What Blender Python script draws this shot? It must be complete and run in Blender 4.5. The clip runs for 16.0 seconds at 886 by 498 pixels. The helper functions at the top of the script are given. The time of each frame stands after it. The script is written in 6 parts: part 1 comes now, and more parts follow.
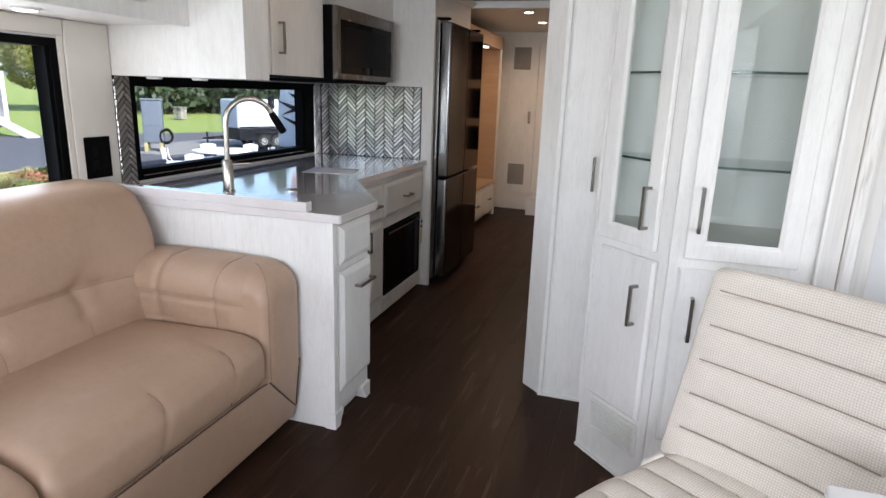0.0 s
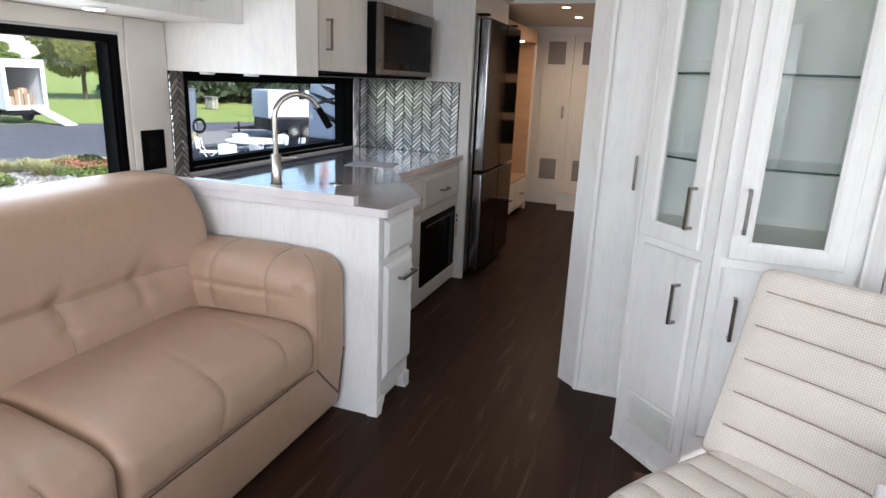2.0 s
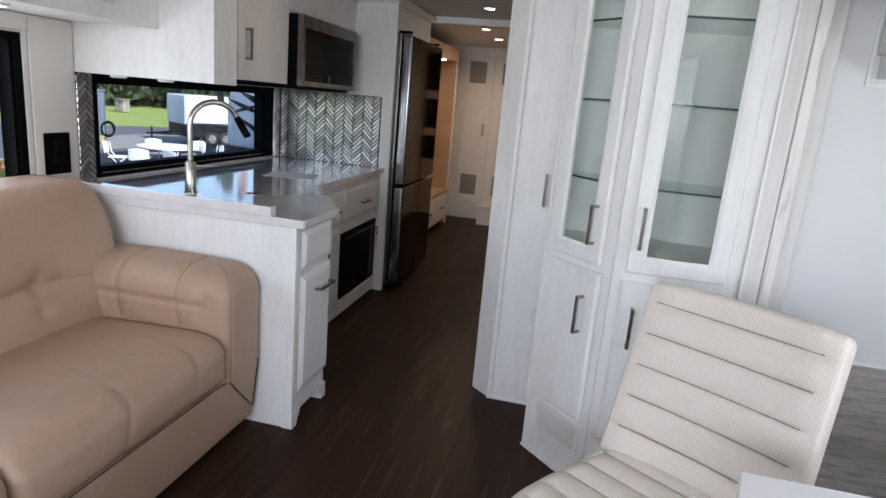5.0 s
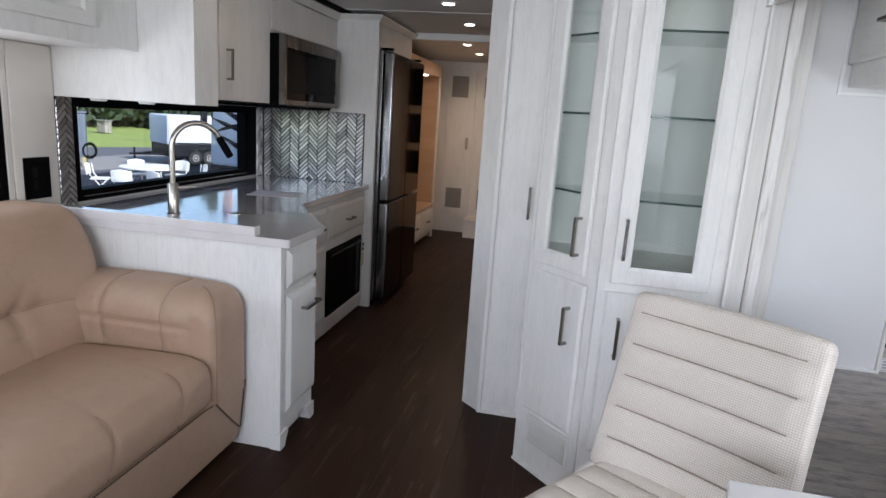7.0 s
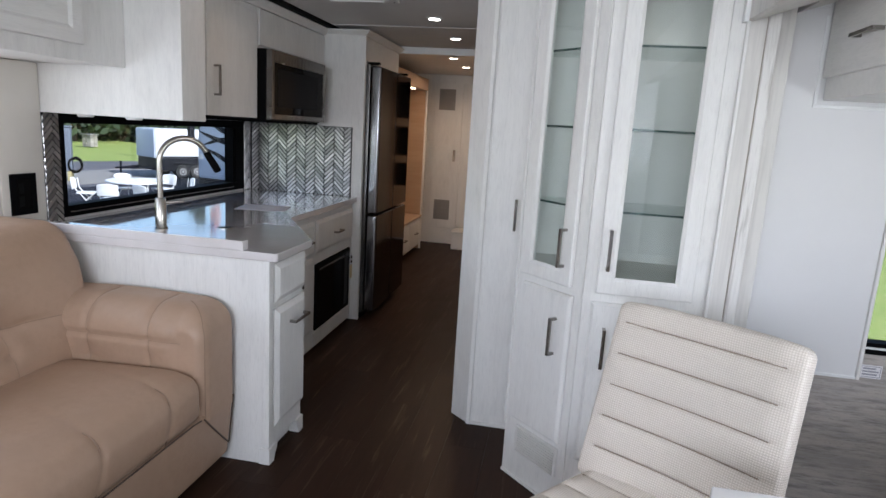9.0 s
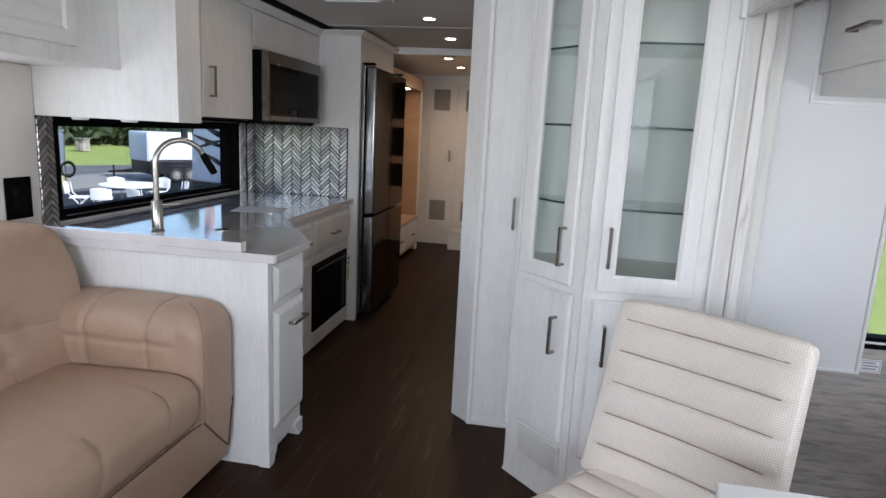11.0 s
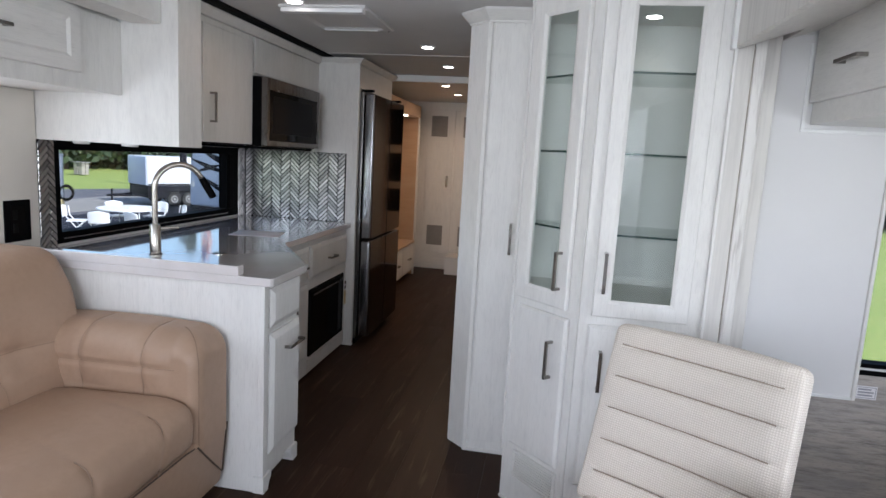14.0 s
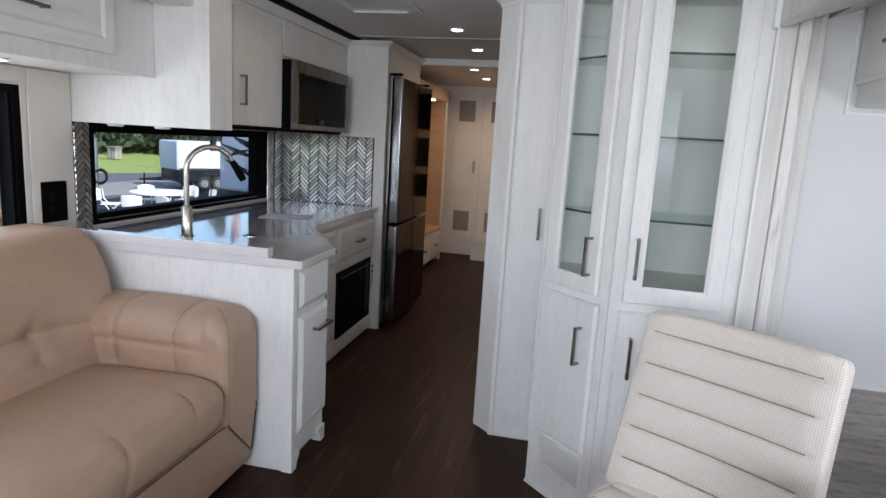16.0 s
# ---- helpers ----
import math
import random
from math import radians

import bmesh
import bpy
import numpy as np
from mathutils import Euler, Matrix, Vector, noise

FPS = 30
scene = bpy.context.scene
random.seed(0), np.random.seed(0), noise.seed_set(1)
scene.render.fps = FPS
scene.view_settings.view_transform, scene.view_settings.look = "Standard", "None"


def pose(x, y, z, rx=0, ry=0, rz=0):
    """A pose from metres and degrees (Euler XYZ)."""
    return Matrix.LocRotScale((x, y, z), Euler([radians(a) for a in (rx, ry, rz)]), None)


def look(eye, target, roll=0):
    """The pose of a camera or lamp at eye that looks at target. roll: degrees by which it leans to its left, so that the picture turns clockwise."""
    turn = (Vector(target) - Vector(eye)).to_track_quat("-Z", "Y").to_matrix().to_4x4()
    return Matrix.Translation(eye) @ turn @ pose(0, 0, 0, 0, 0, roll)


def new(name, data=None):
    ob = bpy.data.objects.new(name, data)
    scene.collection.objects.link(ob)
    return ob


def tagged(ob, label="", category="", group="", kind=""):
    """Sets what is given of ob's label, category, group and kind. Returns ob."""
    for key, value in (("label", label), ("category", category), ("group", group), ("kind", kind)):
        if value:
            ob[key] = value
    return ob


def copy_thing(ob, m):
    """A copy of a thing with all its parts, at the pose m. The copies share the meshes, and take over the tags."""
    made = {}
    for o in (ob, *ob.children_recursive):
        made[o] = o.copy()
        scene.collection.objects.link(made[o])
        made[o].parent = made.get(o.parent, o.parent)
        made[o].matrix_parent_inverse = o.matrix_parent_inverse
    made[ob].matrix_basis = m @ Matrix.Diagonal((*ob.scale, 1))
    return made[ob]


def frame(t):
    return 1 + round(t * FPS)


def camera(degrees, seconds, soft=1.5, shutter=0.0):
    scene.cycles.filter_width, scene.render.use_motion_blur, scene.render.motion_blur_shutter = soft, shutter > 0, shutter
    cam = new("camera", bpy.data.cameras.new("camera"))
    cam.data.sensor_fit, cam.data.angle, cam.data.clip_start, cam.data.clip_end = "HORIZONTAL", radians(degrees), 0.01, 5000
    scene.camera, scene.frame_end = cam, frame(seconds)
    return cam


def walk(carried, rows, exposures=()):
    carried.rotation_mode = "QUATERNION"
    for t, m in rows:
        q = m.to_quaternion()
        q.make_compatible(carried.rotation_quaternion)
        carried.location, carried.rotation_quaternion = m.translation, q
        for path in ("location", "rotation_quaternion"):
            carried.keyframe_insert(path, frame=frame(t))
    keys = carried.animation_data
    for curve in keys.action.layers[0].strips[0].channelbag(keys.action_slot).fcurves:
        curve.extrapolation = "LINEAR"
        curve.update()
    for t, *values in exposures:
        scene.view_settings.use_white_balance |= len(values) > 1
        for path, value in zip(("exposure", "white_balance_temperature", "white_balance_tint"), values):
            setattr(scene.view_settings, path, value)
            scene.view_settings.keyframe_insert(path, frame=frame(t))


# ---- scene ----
cam = camera(72.2, 16.0)
PATH = [
    (0, (0.2, 0.12, 1.385), (-0.372, 1.97, 0.884), 2.0),
    (0.5, (0.221, 0.082, 1.398), (-0.309, 1.935, 0.862), 3.2),
    (1, (0.176, 0.04, 1.404), (-0.416, 1.869, 0.852), 2.2),
    (1.5, (0.162, 0.038, 1.403), (-0.488, 1.842, 0.835), 3.0),
    (2, (0.145, 0.047, 1.407), (-0.499, 1.865, 0.878), 2.5),
    (2.5, (0.132, 0.046, 1.407), (-0.45, 1.894, 0.91), 3.8),
    (3, (0.141, 0.021, 1.396), (-0.372, 1.888, 0.893), 4.1),
    (3.5, (0.168, -0.001, 1.403), (-0.308, 1.875, 0.899), 4.0),
    (6, (0.188, -0.001, 1.42), (-0.172, 1.916, 0.978), 4.9),
    (6.5, (0.19, 0.004, 1.422), (-0.149, 1.927, 0.989), 4.4),
    (7, (0.193, -0.001, 1.427), (-0.181, 1.917, 1.002), 3.8),
    (7.5, (0.204, -0.014, 1.432), (-0.193, 1.9, 1.011), 3.6),
    (8, (0.212, -0.017, 1.435), (-0.148, 1.907, 1.027), 3.7),
    (8.5, (0.209, -0.021, 1.436), (-0.139, 1.91, 1.048), 3.6),
    (11, (0.187, -0.018, 1.429), (-0.14, 1.918, 1.046), 2.9),
    (11.5, (0.193, -0.026, 1.425), (-0.153, 1.91, 1.063), 2.9),
    (12, (0.189, -0.027, 1.428), (-0.132, 1.917, 1.081), 3.1),
    (12.5, (0.187, -0.027, 1.427), (-0.151, 1.918, 1.106), 3.1),
    (13, (0.189, -0.033, 1.433), (-0.174, 1.907, 1.113), 3.1),
    (13.5, (0.194, -0.029, 1.427), (-0.161, 1.917, 1.13), 3.1),
    (14, (0.191, -0.032, 1.429), (-0.133, 1.919, 1.128), 3.2),
    (14.5, (0.188, -0.027, 1.415), (-0.161, 1.916, 1.097), 3.2),
    (15, (0.191, -0.031, 1.427), (-0.18, 1.908, 1.104), 3.2),
    (15.5, (0.185, -0.028, 1.42), (-0.209, 1.909, 1.113), 3.2),
    (16, (0.178, -0.022, 1.417), (-0.224, 1.906, 1.067), 3.4),
]
EXPOSURES = [(0.0, 0.84, 6300, 14), (3.5, 0.75, 6200, 14), (6.0, 0.49, 6080, 14), (16.0, 0.51, 6080, 14)]
walk(cam, [(t, look(eye, target, roll)) for t, eye, target, roll in PATH], EXPOSURES)

# ---- world and light ----
SUN_EL, SUN_AZ = 40.0, 110.0
world = bpy.data.worlds.new("daylight")
scene.world = world
world.use_nodes = True
wn = world.node_tree
sky = wn.nodes.new("ShaderNodeTexSky")
sky.sky_type, sky.sun_disc = "NISHITA", False
sky.sun_elevation, sky.sun_rotation = radians(SUN_EL), radians(SUN_AZ)
wn.links.new(sky.outputs[0], wn.nodes["Background"].inputs[0])
wn.nodes["Background"].inputs[1].default_value = 0.18


def lamp(name, kind, m, energy, color=(1, 1, 1), **more):
    data = bpy.data.lights.new(name, kind)
    data.energy, data.color = energy, color
    if kind == "AREA":
        data.shape, data.size, data.size_y = "RECTANGLE", more["size"], more["size_y"]
    elif kind == "SUN":
        data.angle = more["angle"]
    else:
        data.shadow_soft_size = more["radius"]
        if kind == "SPOT":
            data.spot_size, data.spot_blend = radians(more["cone"]), 0.6
    ob = new(name, data)
    ob.matrix_world = m
    return ob


az, el = radians(SUN_AZ), radians(SUN_EL)
sun_way = Vector((math.sin(az) * math.cos(el), math.cos(az) * math.cos(el), math.sin(el)))
lamp("sun", "SUN", look(sun_way * 30, (0, 0, 0)), 5.0, (1.0, 0.95, 0.88), angle=radians(0.53))
# daylight in the openings of the coach
lamp("windscreen_daylight", "AREA", look((-0.3, -2.14, 1.56), (-0.3, 2.0, 1.30)), 49, (0.915, 0.955, 1.0), size=2.0, size_y=0.78)
lamp("sofa_window_daylight", "AREA", look((-2.06, 1.15, 1.22), (0, 1.15, 1.15)), 7.5, (0.95, 0.98, 1.0), size=1.6, size_y=0.55)
lamp("dinette_window_daylight", "AREA", look((1.83, 0.75, 1.22), (0.3, 1.3, 1.15)), 8, (0.95, 0.98, 1.0), size=1.0, size_y=0.46)

# ---- materials ----


def mat(name, base, rough=0.5, metal=0.0, **more):
    """A principled material. grain: (scale xyz, colour, amount); second: (scale, colour, amount); bump: (scale xyz, strength)."""
    m = bpy.data.materials.new(name)
    m.use_nodes = True
    t, bs = m.node_tree, m.node_tree.nodes["Principled BSDF"]
    bs.inputs["Base Color"].default_value = (*base, 1)
    bs.inputs["Roughness"].default_value = rough
    bs.inputs["Metallic"].default_value = metal
    if "spec" in more:
        bs.inputs["Specular IOR Level"].default_value = more["spec"]
    if "coat" in more:
        bs.inputs["Coat Weight"].default_value = more["coat"]
        bs.inputs["Coat Roughness"].default_value = 0.08
    coord = t.nodes.new("ShaderNodeTexCoord").outputs["Object"]
    if more.get("shift"):
        # each alike piece takes another stretch of the grain
        info, mul = t.nodes.new("ShaderNodeObjectInfo"), t.nodes.new("ShaderNodeVectorMath")
        mul.operation = "SCALE"
        comb = t.nodes.new("ShaderNodeCombineXYZ")
        for k in range(3):
            t.links.new(info.outputs["Random"], comb.inputs[k])
        t.links.new(comb.outputs[0], mul.inputs[0])
        mul.inputs["Scale"].default_value = 37.0
        add = t.nodes.new("ShaderNodeVectorMath")
        t.links.new(coord, add.inputs[0])
        t.links.new(mul.outputs[0], add.inputs[1])
        coord = add.outputs[0]

    def tex(scale, detail=4.0, rough_=0.6, distort=0.0):
        mp, nz = t.nodes.new("ShaderNodeMapping"), t.nodes.new("ShaderNodeTexNoise")
        mp.inputs["Scale"].default_value = scale if hasattr(scale, "__len__") else (scale,) * 3
        nz.inputs["Scale"].default_value, nz.inputs["Detail"].default_value = 1.0, detail
        nz.inputs["Roughness"].default_value, nz.inputs["Distortion"].default_value = rough_, distort
        t.links.new(coord, mp.inputs[0])
        t.links.new(mp.outputs[0], nz.inputs["Vector"])
        return nz.outputs["Fac"]

    color = None
    for scale, other, lo, hi, amount in more.get("layers", ()):
        ramp = t.nodes.new("ShaderNodeMapRange")
        ramp.inputs["From Min"].default_value, ramp.inputs["From Max"].default_value = lo, hi
        ramp.inputs["To Max"].default_value = amount
        t.links.new(tex(scale, 5.0, 0.62, 0.4), ramp.inputs["Value"])
        mix = t.nodes.new("ShaderNodeMix")
        mix.data_type = "RGBA"
        t.links.new(ramp.outputs[0], mix.inputs["Factor"])
        if color is None:
            mix.inputs["A"].default_value = (*base, 1)
        else:
            t.links.new(color, mix.inputs["A"])
        mix.inputs["B"].default_value = (*other, 1)
        color = mix.outputs["Result"]
    if color is not None:
        t.links.new(color, bs.inputs["Base Color"])
    if "vary" in more:
        info, hsv = t.nodes.new("ShaderNodeObjectInfo"), t.nodes.new("ShaderNodeHueSaturation")
        rng = t.nodes.new("ShaderNodeMapRange")
        rng.inputs["To Min"].default_value, rng.inputs["To Max"].default_value = 1 - more["vary"], 1 + more["vary"]
        t.links.new(info.outputs["Random"], rng.inputs["Value"])
        t.links.new(rng.outputs[0], hsv.inputs["Value"])
        if color is None:
            hsv.inputs["Color"].default_value = (*base, 1)
        else:
            t.links.new(color, hsv.inputs["Color"])
        t.links.new(hsv.outputs[0], bs.inputs["Base Color"])
    if "rough_layer" in more:
        scale, lo, hi = more["rough_layer"]
        rng = t.nodes.new("ShaderNodeMapRange")
        rng.inputs["To Min"].default_value, rng.inputs["To Max"].default_value = lo, hi
        t.links.new(tex(scale), rng.inputs["Value"])
        t.links.new(rng.outputs[0], bs.inputs["Roughness"])
    if "bump" in more:
        scale, strength, dist = more["bump"]
        bp = t.nodes.new("ShaderNodeBump")
        bp.inputs["Strength"].default_value, bp.inputs["Distance"].default_value = strength, dist
        t.links.new(tex(scale, 3.0), bp.inputs["Height"])
        t.links.new(bp.outputs[0], bs.inputs["Normal"])
    return m


def weave(name, base, dark, cell):
    """A woven cloth: two crossed waves give the cells, their bump and a darker gap."""
    m = mat(name, base, 0.85)
    t, bs = m.node_tree, m.node_tree.nodes["Principled BSDF"]
    uv = t.nodes.new("ShaderNodeUVMap").outputs[0]
    sep = t.nodes.new("ShaderNodeSeparateXYZ")
    t.links.new(uv, sep.inputs[0])

    def wave(out):
        mul, sn = t.nodes.new("ShaderNodeMath"), t.nodes.new("ShaderNodeMath")
        mul.operation, sn.operation = "MULTIPLY", "SINE"
        mul.inputs[1].default_value = 2 * math.pi / cell
        t.links.new(out, mul.inputs[0])
        t.links.new(mul.outputs[0], sn.inputs[0])
        ab = t.nodes.new("ShaderNodeMath")
        ab.operation = "ABSOLUTE"
        t.links.new(sn.outputs[0], ab.inputs[0])
        return ab.outputs[0]

    both = t.nodes.new("ShaderNodeMath")
    both.operation = "MULTIPLY"
    t.links.new(wave(sep.outputs[0]), both.inputs[0])
    t.links.new(wave(sep.outputs[1]), both.inputs[1])
    mix = t.nodes.new("ShaderNodeMix")
    mix.data_type = "RGBA"
    mix.inputs["A"].default_value, mix.inputs["B"].default_value = (*dark, 1), (*base, 1)
    pw = t.nodes.new("ShaderNodeMath")
    pw.operation = "POWER"
    pw.inputs[1].default_value = 0.5
    t.links.new(both.outputs[0], pw.inputs[0])
    t.links.new(pw.outputs[0], mix.inputs["Factor"])
    t.links.new(mix.outputs["Result"], bs.inputs["Base Color"])
    bp = t.nodes.new("ShaderNodeBump")
    bp.inputs["Strength"].default_value, bp.inputs["Distance"].default_value = 0.8, 0.0014
    t.links.new(both.outputs[0], bp.inputs["Height"])
    t.links.new(bp.outputs[0], bs.inputs["Normal"])
    return m


def glass_mat(name, tint, low=0.04):
    m = bpy.data.materials.new(name)
    m.use_nodes = True
    t = m.node_tree
    t.nodes.remove(t.nodes["Principled BSDF"])
    thin, gloss, mix, fr = (t.nodes.new(k) for k in ("ShaderNodeBsdfTransparent", "ShaderNodeBsdfGlossy", "ShaderNodeMixShader", "ShaderNodeLayerWeight"))
    pw, rng = t.nodes.new("ShaderNodeMath"), t.nodes.new("ShaderNodeMapRange")
    pw.operation = "POWER"
    pw.inputs[1].default_value = 4.5
    thin.inputs[0].default_value = (*tint, 1)
    gloss.inputs["Roughness"].default_value = 0.01
    fr.inputs[0].default_value = 0.5
    rng.inputs["To Min"].default_value, rng.inputs["To Max"].default_value = low, 0.9
    t.links.new(fr.outputs["Facing"], pw.inputs[0])
    t.links.new(pw.outputs[0], rng.inputs["Value"])
    t.links.new(rng.outputs[0], mix.inputs[0])
    t.links.new(thin.outputs[0], mix.inputs[1])
    t.links.new(gloss.outputs[0], mix.inputs[2])
    t.links.new(mix.outputs[0], t.nodes["Material Output"].inputs[0])
    return m


def glow(name, color, strength):
    m = bpy.data.materials.new(name)
    m.use_nodes = True
    bs = m.node_tree.nodes["Principled BSDF"]
    bs.inputs["Base Color"].default_value = (*color, 1)
    bs.inputs["Emission Color"].default_value, bs.inputs["Emission Strength"].default_value = (*color, 1), strength
    return m


WOOD = mat("cerused_white_oak", (0.75, 0.735, 0.705), 0.45, layers=[((90, 90, 3.0), (0.56, 0.55, 0.525), 0.5, 0.71, 0.26), ((30, 30, 9), (0.62, 0.61, 0.59), 0.45, 0.68, 0.45), ((6, 6, 1.5), (0.80, 0.79, 0.765), 0.4, 0.7, 0.7), ((420, 420, 22), (0.46, 0.445, 0.42), 0.54, 0.69, 0.36)], bump=((260, 260, 12), 0.3, 0.0006))
WOOD_FLAT = mat("cerused_white_oak_cross_grain", (0.75, 0.735, 0.705), 0.45, layers=[((3.0, 90, 90), (0.56, 0.55, 0.525), 0.5, 0.71, 0.26), ((9, 30, 30), (0.62, 0.61, 0.59), 0.45, 0.68, 0.45), ((1.5, 6, 6), (0.80, 0.79, 0.765), 0.4, 0.7, 0.7), ((22, 420, 420), (0.46, 0.445, 0.42), 0.54, 0.69, 0.36)], bump=((12, 260, 260), 0.3, 0.0006))
WHITE = mat("white_panel", (0.73, 0.72, 0.715), 0.5, layers=[((1.4, 1.4, 1.4), (0.68, 0.67, 0.665), 0.4, 0.65, 0.6)], bump=((420, 420, 420), 0.12, 0.0004))
PADDED = mat("padded_wall_vinyl", (0.70, 0.66, 0.60), 0.6, layers=[((6, 6, 6), (0.66, 0.62, 0.56), 0.4, 0.65, 0.6)], bump=((500, 500, 500), 0.2, 0.0004))
CEIL = mat("ceiling_vinyl", (0.66, 0.65, 0.64), 0.75, layers=[((2, 2, 2), (0.61, 0.60, 0.59), 0.4, 0.65, 0.6)], bump=((300, 300, 300), 0.2, 0.0005))
FLOOR = mat("dark_wood_vinyl", (0.034, 0.0172, 0.0108), 0.40, spec=0.07, shift=True, vary=0.10, layers=[((16, 1.3, 1), (0.024, 0.0128, 0.0085), 0.42, 0.66, 0.85), ((34, 1.6, 1), (0.11, 0.073, 0.052), 0.58, 0.72, 0.6), ((160, 5, 1), (0.024, 0.014, 0.010), 0.5, 0.75, 0.5)], rough_layer=((8, 2, 2), 0.32, 0.48), bump=((120, 6, 1), 0.22, 0.0006))
LEATHER = mat("beige_leather", (0.415, 0.280, 0.194), 0.46, layers=[((3, 3, 3), (0.365, 0.243, 0.166), 0.4, 0.65, 0.6), ((40, 40, 40), (0.375, 0.250, 0.172), 0.45, 0.65, 0.6)], rough_layer=((14, 14, 14), 0.42, 0.56), bump=((520, 520, 520), 0.35, 0.0006))
STITCH = mat("beige_seam", (0.27, 0.178, 0.122), 0.6, bump=((300, 300, 300), 0.2, 0.0004))
PIPING = mat("dark_beige_piping", (0.085, 0.055, 0.038), 0.6, bump=((300, 300, 300), 0.2, 0.0004))
CLOTH = weave("cream_woven_cloth", (0.79, 0.725, 0.65), (0.55, 0.475, 0.40), 0.0130)
CLOTH_EDGE = mat("cream_edge_seam", (0.66, 0.60, 0.53), 0.9, bump=((300, 300, 300), 0.2, 0.0004))
SEAM = mat("cloth_seam", (0.33, 0.265, 0.21), 0.9, bump=((300, 300, 300), 0.2, 0.0004))
QUARTZ = mat("polished_quartz", (0.66, 0.63, 0.625), 0.05, coat=1.0, layers=[((5, 5, 5), (0.60, 0.57, 0.555), 0.45, 0.65, 0.7), ((120, 120, 120), (0.72, 0.70, 0.69), 0.6, 0.72, 0.5)])
TABLE = mat("matt_white_quartz", (0.74, 0.72, 0.71), 0.25, layers=[((5, 5, 5), (0.69, 0.67, 0.66), 0.45, 0.65, 0.7)])
NICKEL = mat("brushed_nickel", (0.46, 0.43, 0.39), 0.22, 1.0, rough_layer=((30, 30, 30), 0.18, 0.27))
CHROME = mat("polished_chrome", (0.72, 0.72, 0.72), 0.08, 1.0)
STEEL = mat("brushed_steel", (0.36, 0.36, 0.365), 0.26, 1.0, rough_layer=((2, 240, 2), 0.18, 0.36))
DARKSTEEL = mat("dark_stainless", (0.16, 0.155, 0.15), 0.22, 1.0, rough_layer=((2, 240, 2), 0.15, 0.3))
FRIDGEGLASS = mat("dark_mirror_steel", (0.048, 0.034, 0.027), 0.07, 1.0, rough_layer=((2, 90, 2), 0.05, 0.10))
FRIDGESIDE = mat("brushed_fridge_edge", (0.31, 0.31, 0.32), 0.24, 1.0, rough_layer=((1, 1, 3), 0.20, 0.28))
DARKSCREEN = mat("dark_screen", (0.009, 0.0095, 0.011), 0.12, spec=0.02)
BLACKGLASS = mat("black_glass", (0.006, 0.0055, 0.0055), 0.06, spec=0.03)
BLACK = mat("black_frame", (0.003, 0.003, 0.0035), 0.6, spec=0.05, bump=((200, 200, 200), 0.1, 0.0003))
RUBBER = mat("black_rubber", (0.006, 0.006, 0.006), 0.9, spec=0.1, bump=((200, 200, 200), 0.1, 0.0003))
TILE = mat("silver_metal_tile", (0.52, 0.515, 0.515), 0.28, 0.9, vary=0.34, rough_layer=((60, 60, 60), 0.25, 0.32))
GROUT = mat("grey_grout", (0.03, 0.03, 0.032), 0.85, bump=((300, 300, 300), 0.3, 0.0006))
GREY = mat("grey_wood_vinyl", (0.47, 0.425, 0.385), 0.6, layers=[((6, 6, 60), (0.21, 0.195, 0.185), 0.45, 0.66, 0.8), ((22, 22, 160), (0.50, 0.47, 0.445), 0.5, 0.7, 0.7), ((40, 40, 260), (0.15, 0.14, 0.13), 0.56, 0.7, 0.6), ((3, 3, 9), (0.28, 0.26, 0.25), 0.45, 0.65, 0.6)], bump=((12, 12, 200), 0.25, 0.0006))
PULL = mat("polished_dark_nickel", (0.30, 0.285, 0.265), 0.14, 1.0)
TANWOOD = mat("warm_oak", (0.47, 0.32, 0.205), 0.45, layers=[((3, 90, 90), (0.33, 0.21, 0.125), 0.5, 0.72, 0.5), ((1.5, 2, 9), (0.54, 0.385, 0.26), 0.4, 0.7, 0.7)], bump=((260, 260, 12), 0.3, 0.0006))
JAMBWOOD = mat("open_grain_white_oak", (0.74, 0.72, 0.69), 0.5, layers=[((26, 26, 2.2), (0.40, 0.37, 0.34), 0.56, 0.66, 0.65), ((120, 120, 6), (0.52, 0.49, 0.46), 0.5, 0.7, 0.55)], bump=((120, 120, 6), 0.3, 0.0006))
TRIM = mat("white_trim_paint", (0.80, 0.80, 0.79), 0.4, layers=[((8, 8, 3), (0.74, 0.74, 0.73), 0.45, 0.65, 0.6)])
GREYTRIM = mat("greige_trim", (0.66, 0.635, 0.60), 0.5, layers=[((60, 60, 3), (0.55, 0.53, 0.50), 0.45, 0.68, 0.8)])
PAPER = mat("paper", (0.80, 0.78, 0.80), 0.7, layers=[((9, 9, 9), (0.76, 0.74, 0.76), 0.4, 0.6, 0.6)])
INK = mat("grey_ink", (0.35, 0.35, 0.38), 0.8)
GLASS = glass_mat("clear_glass", (0.915, 0.955, 0.943), 0.06)
SHELFGLASS = glass_mat("green_edge_glass", (0.90, 0.945, 0.93))
EDGE = mat("green_glass_edge", (0.02, 0.06, 0.05), 0.15)
WINDOWGLASS = glass_mat("window_glass", (0.90, 0.93, 0.94))
LENS = glow("lamp_lens", (1.0, 0.93, 0.84), 7.0)
WARMLENS = glow("warm_lamp_lens", (1.0, 0.82, 0.62), 8.0)

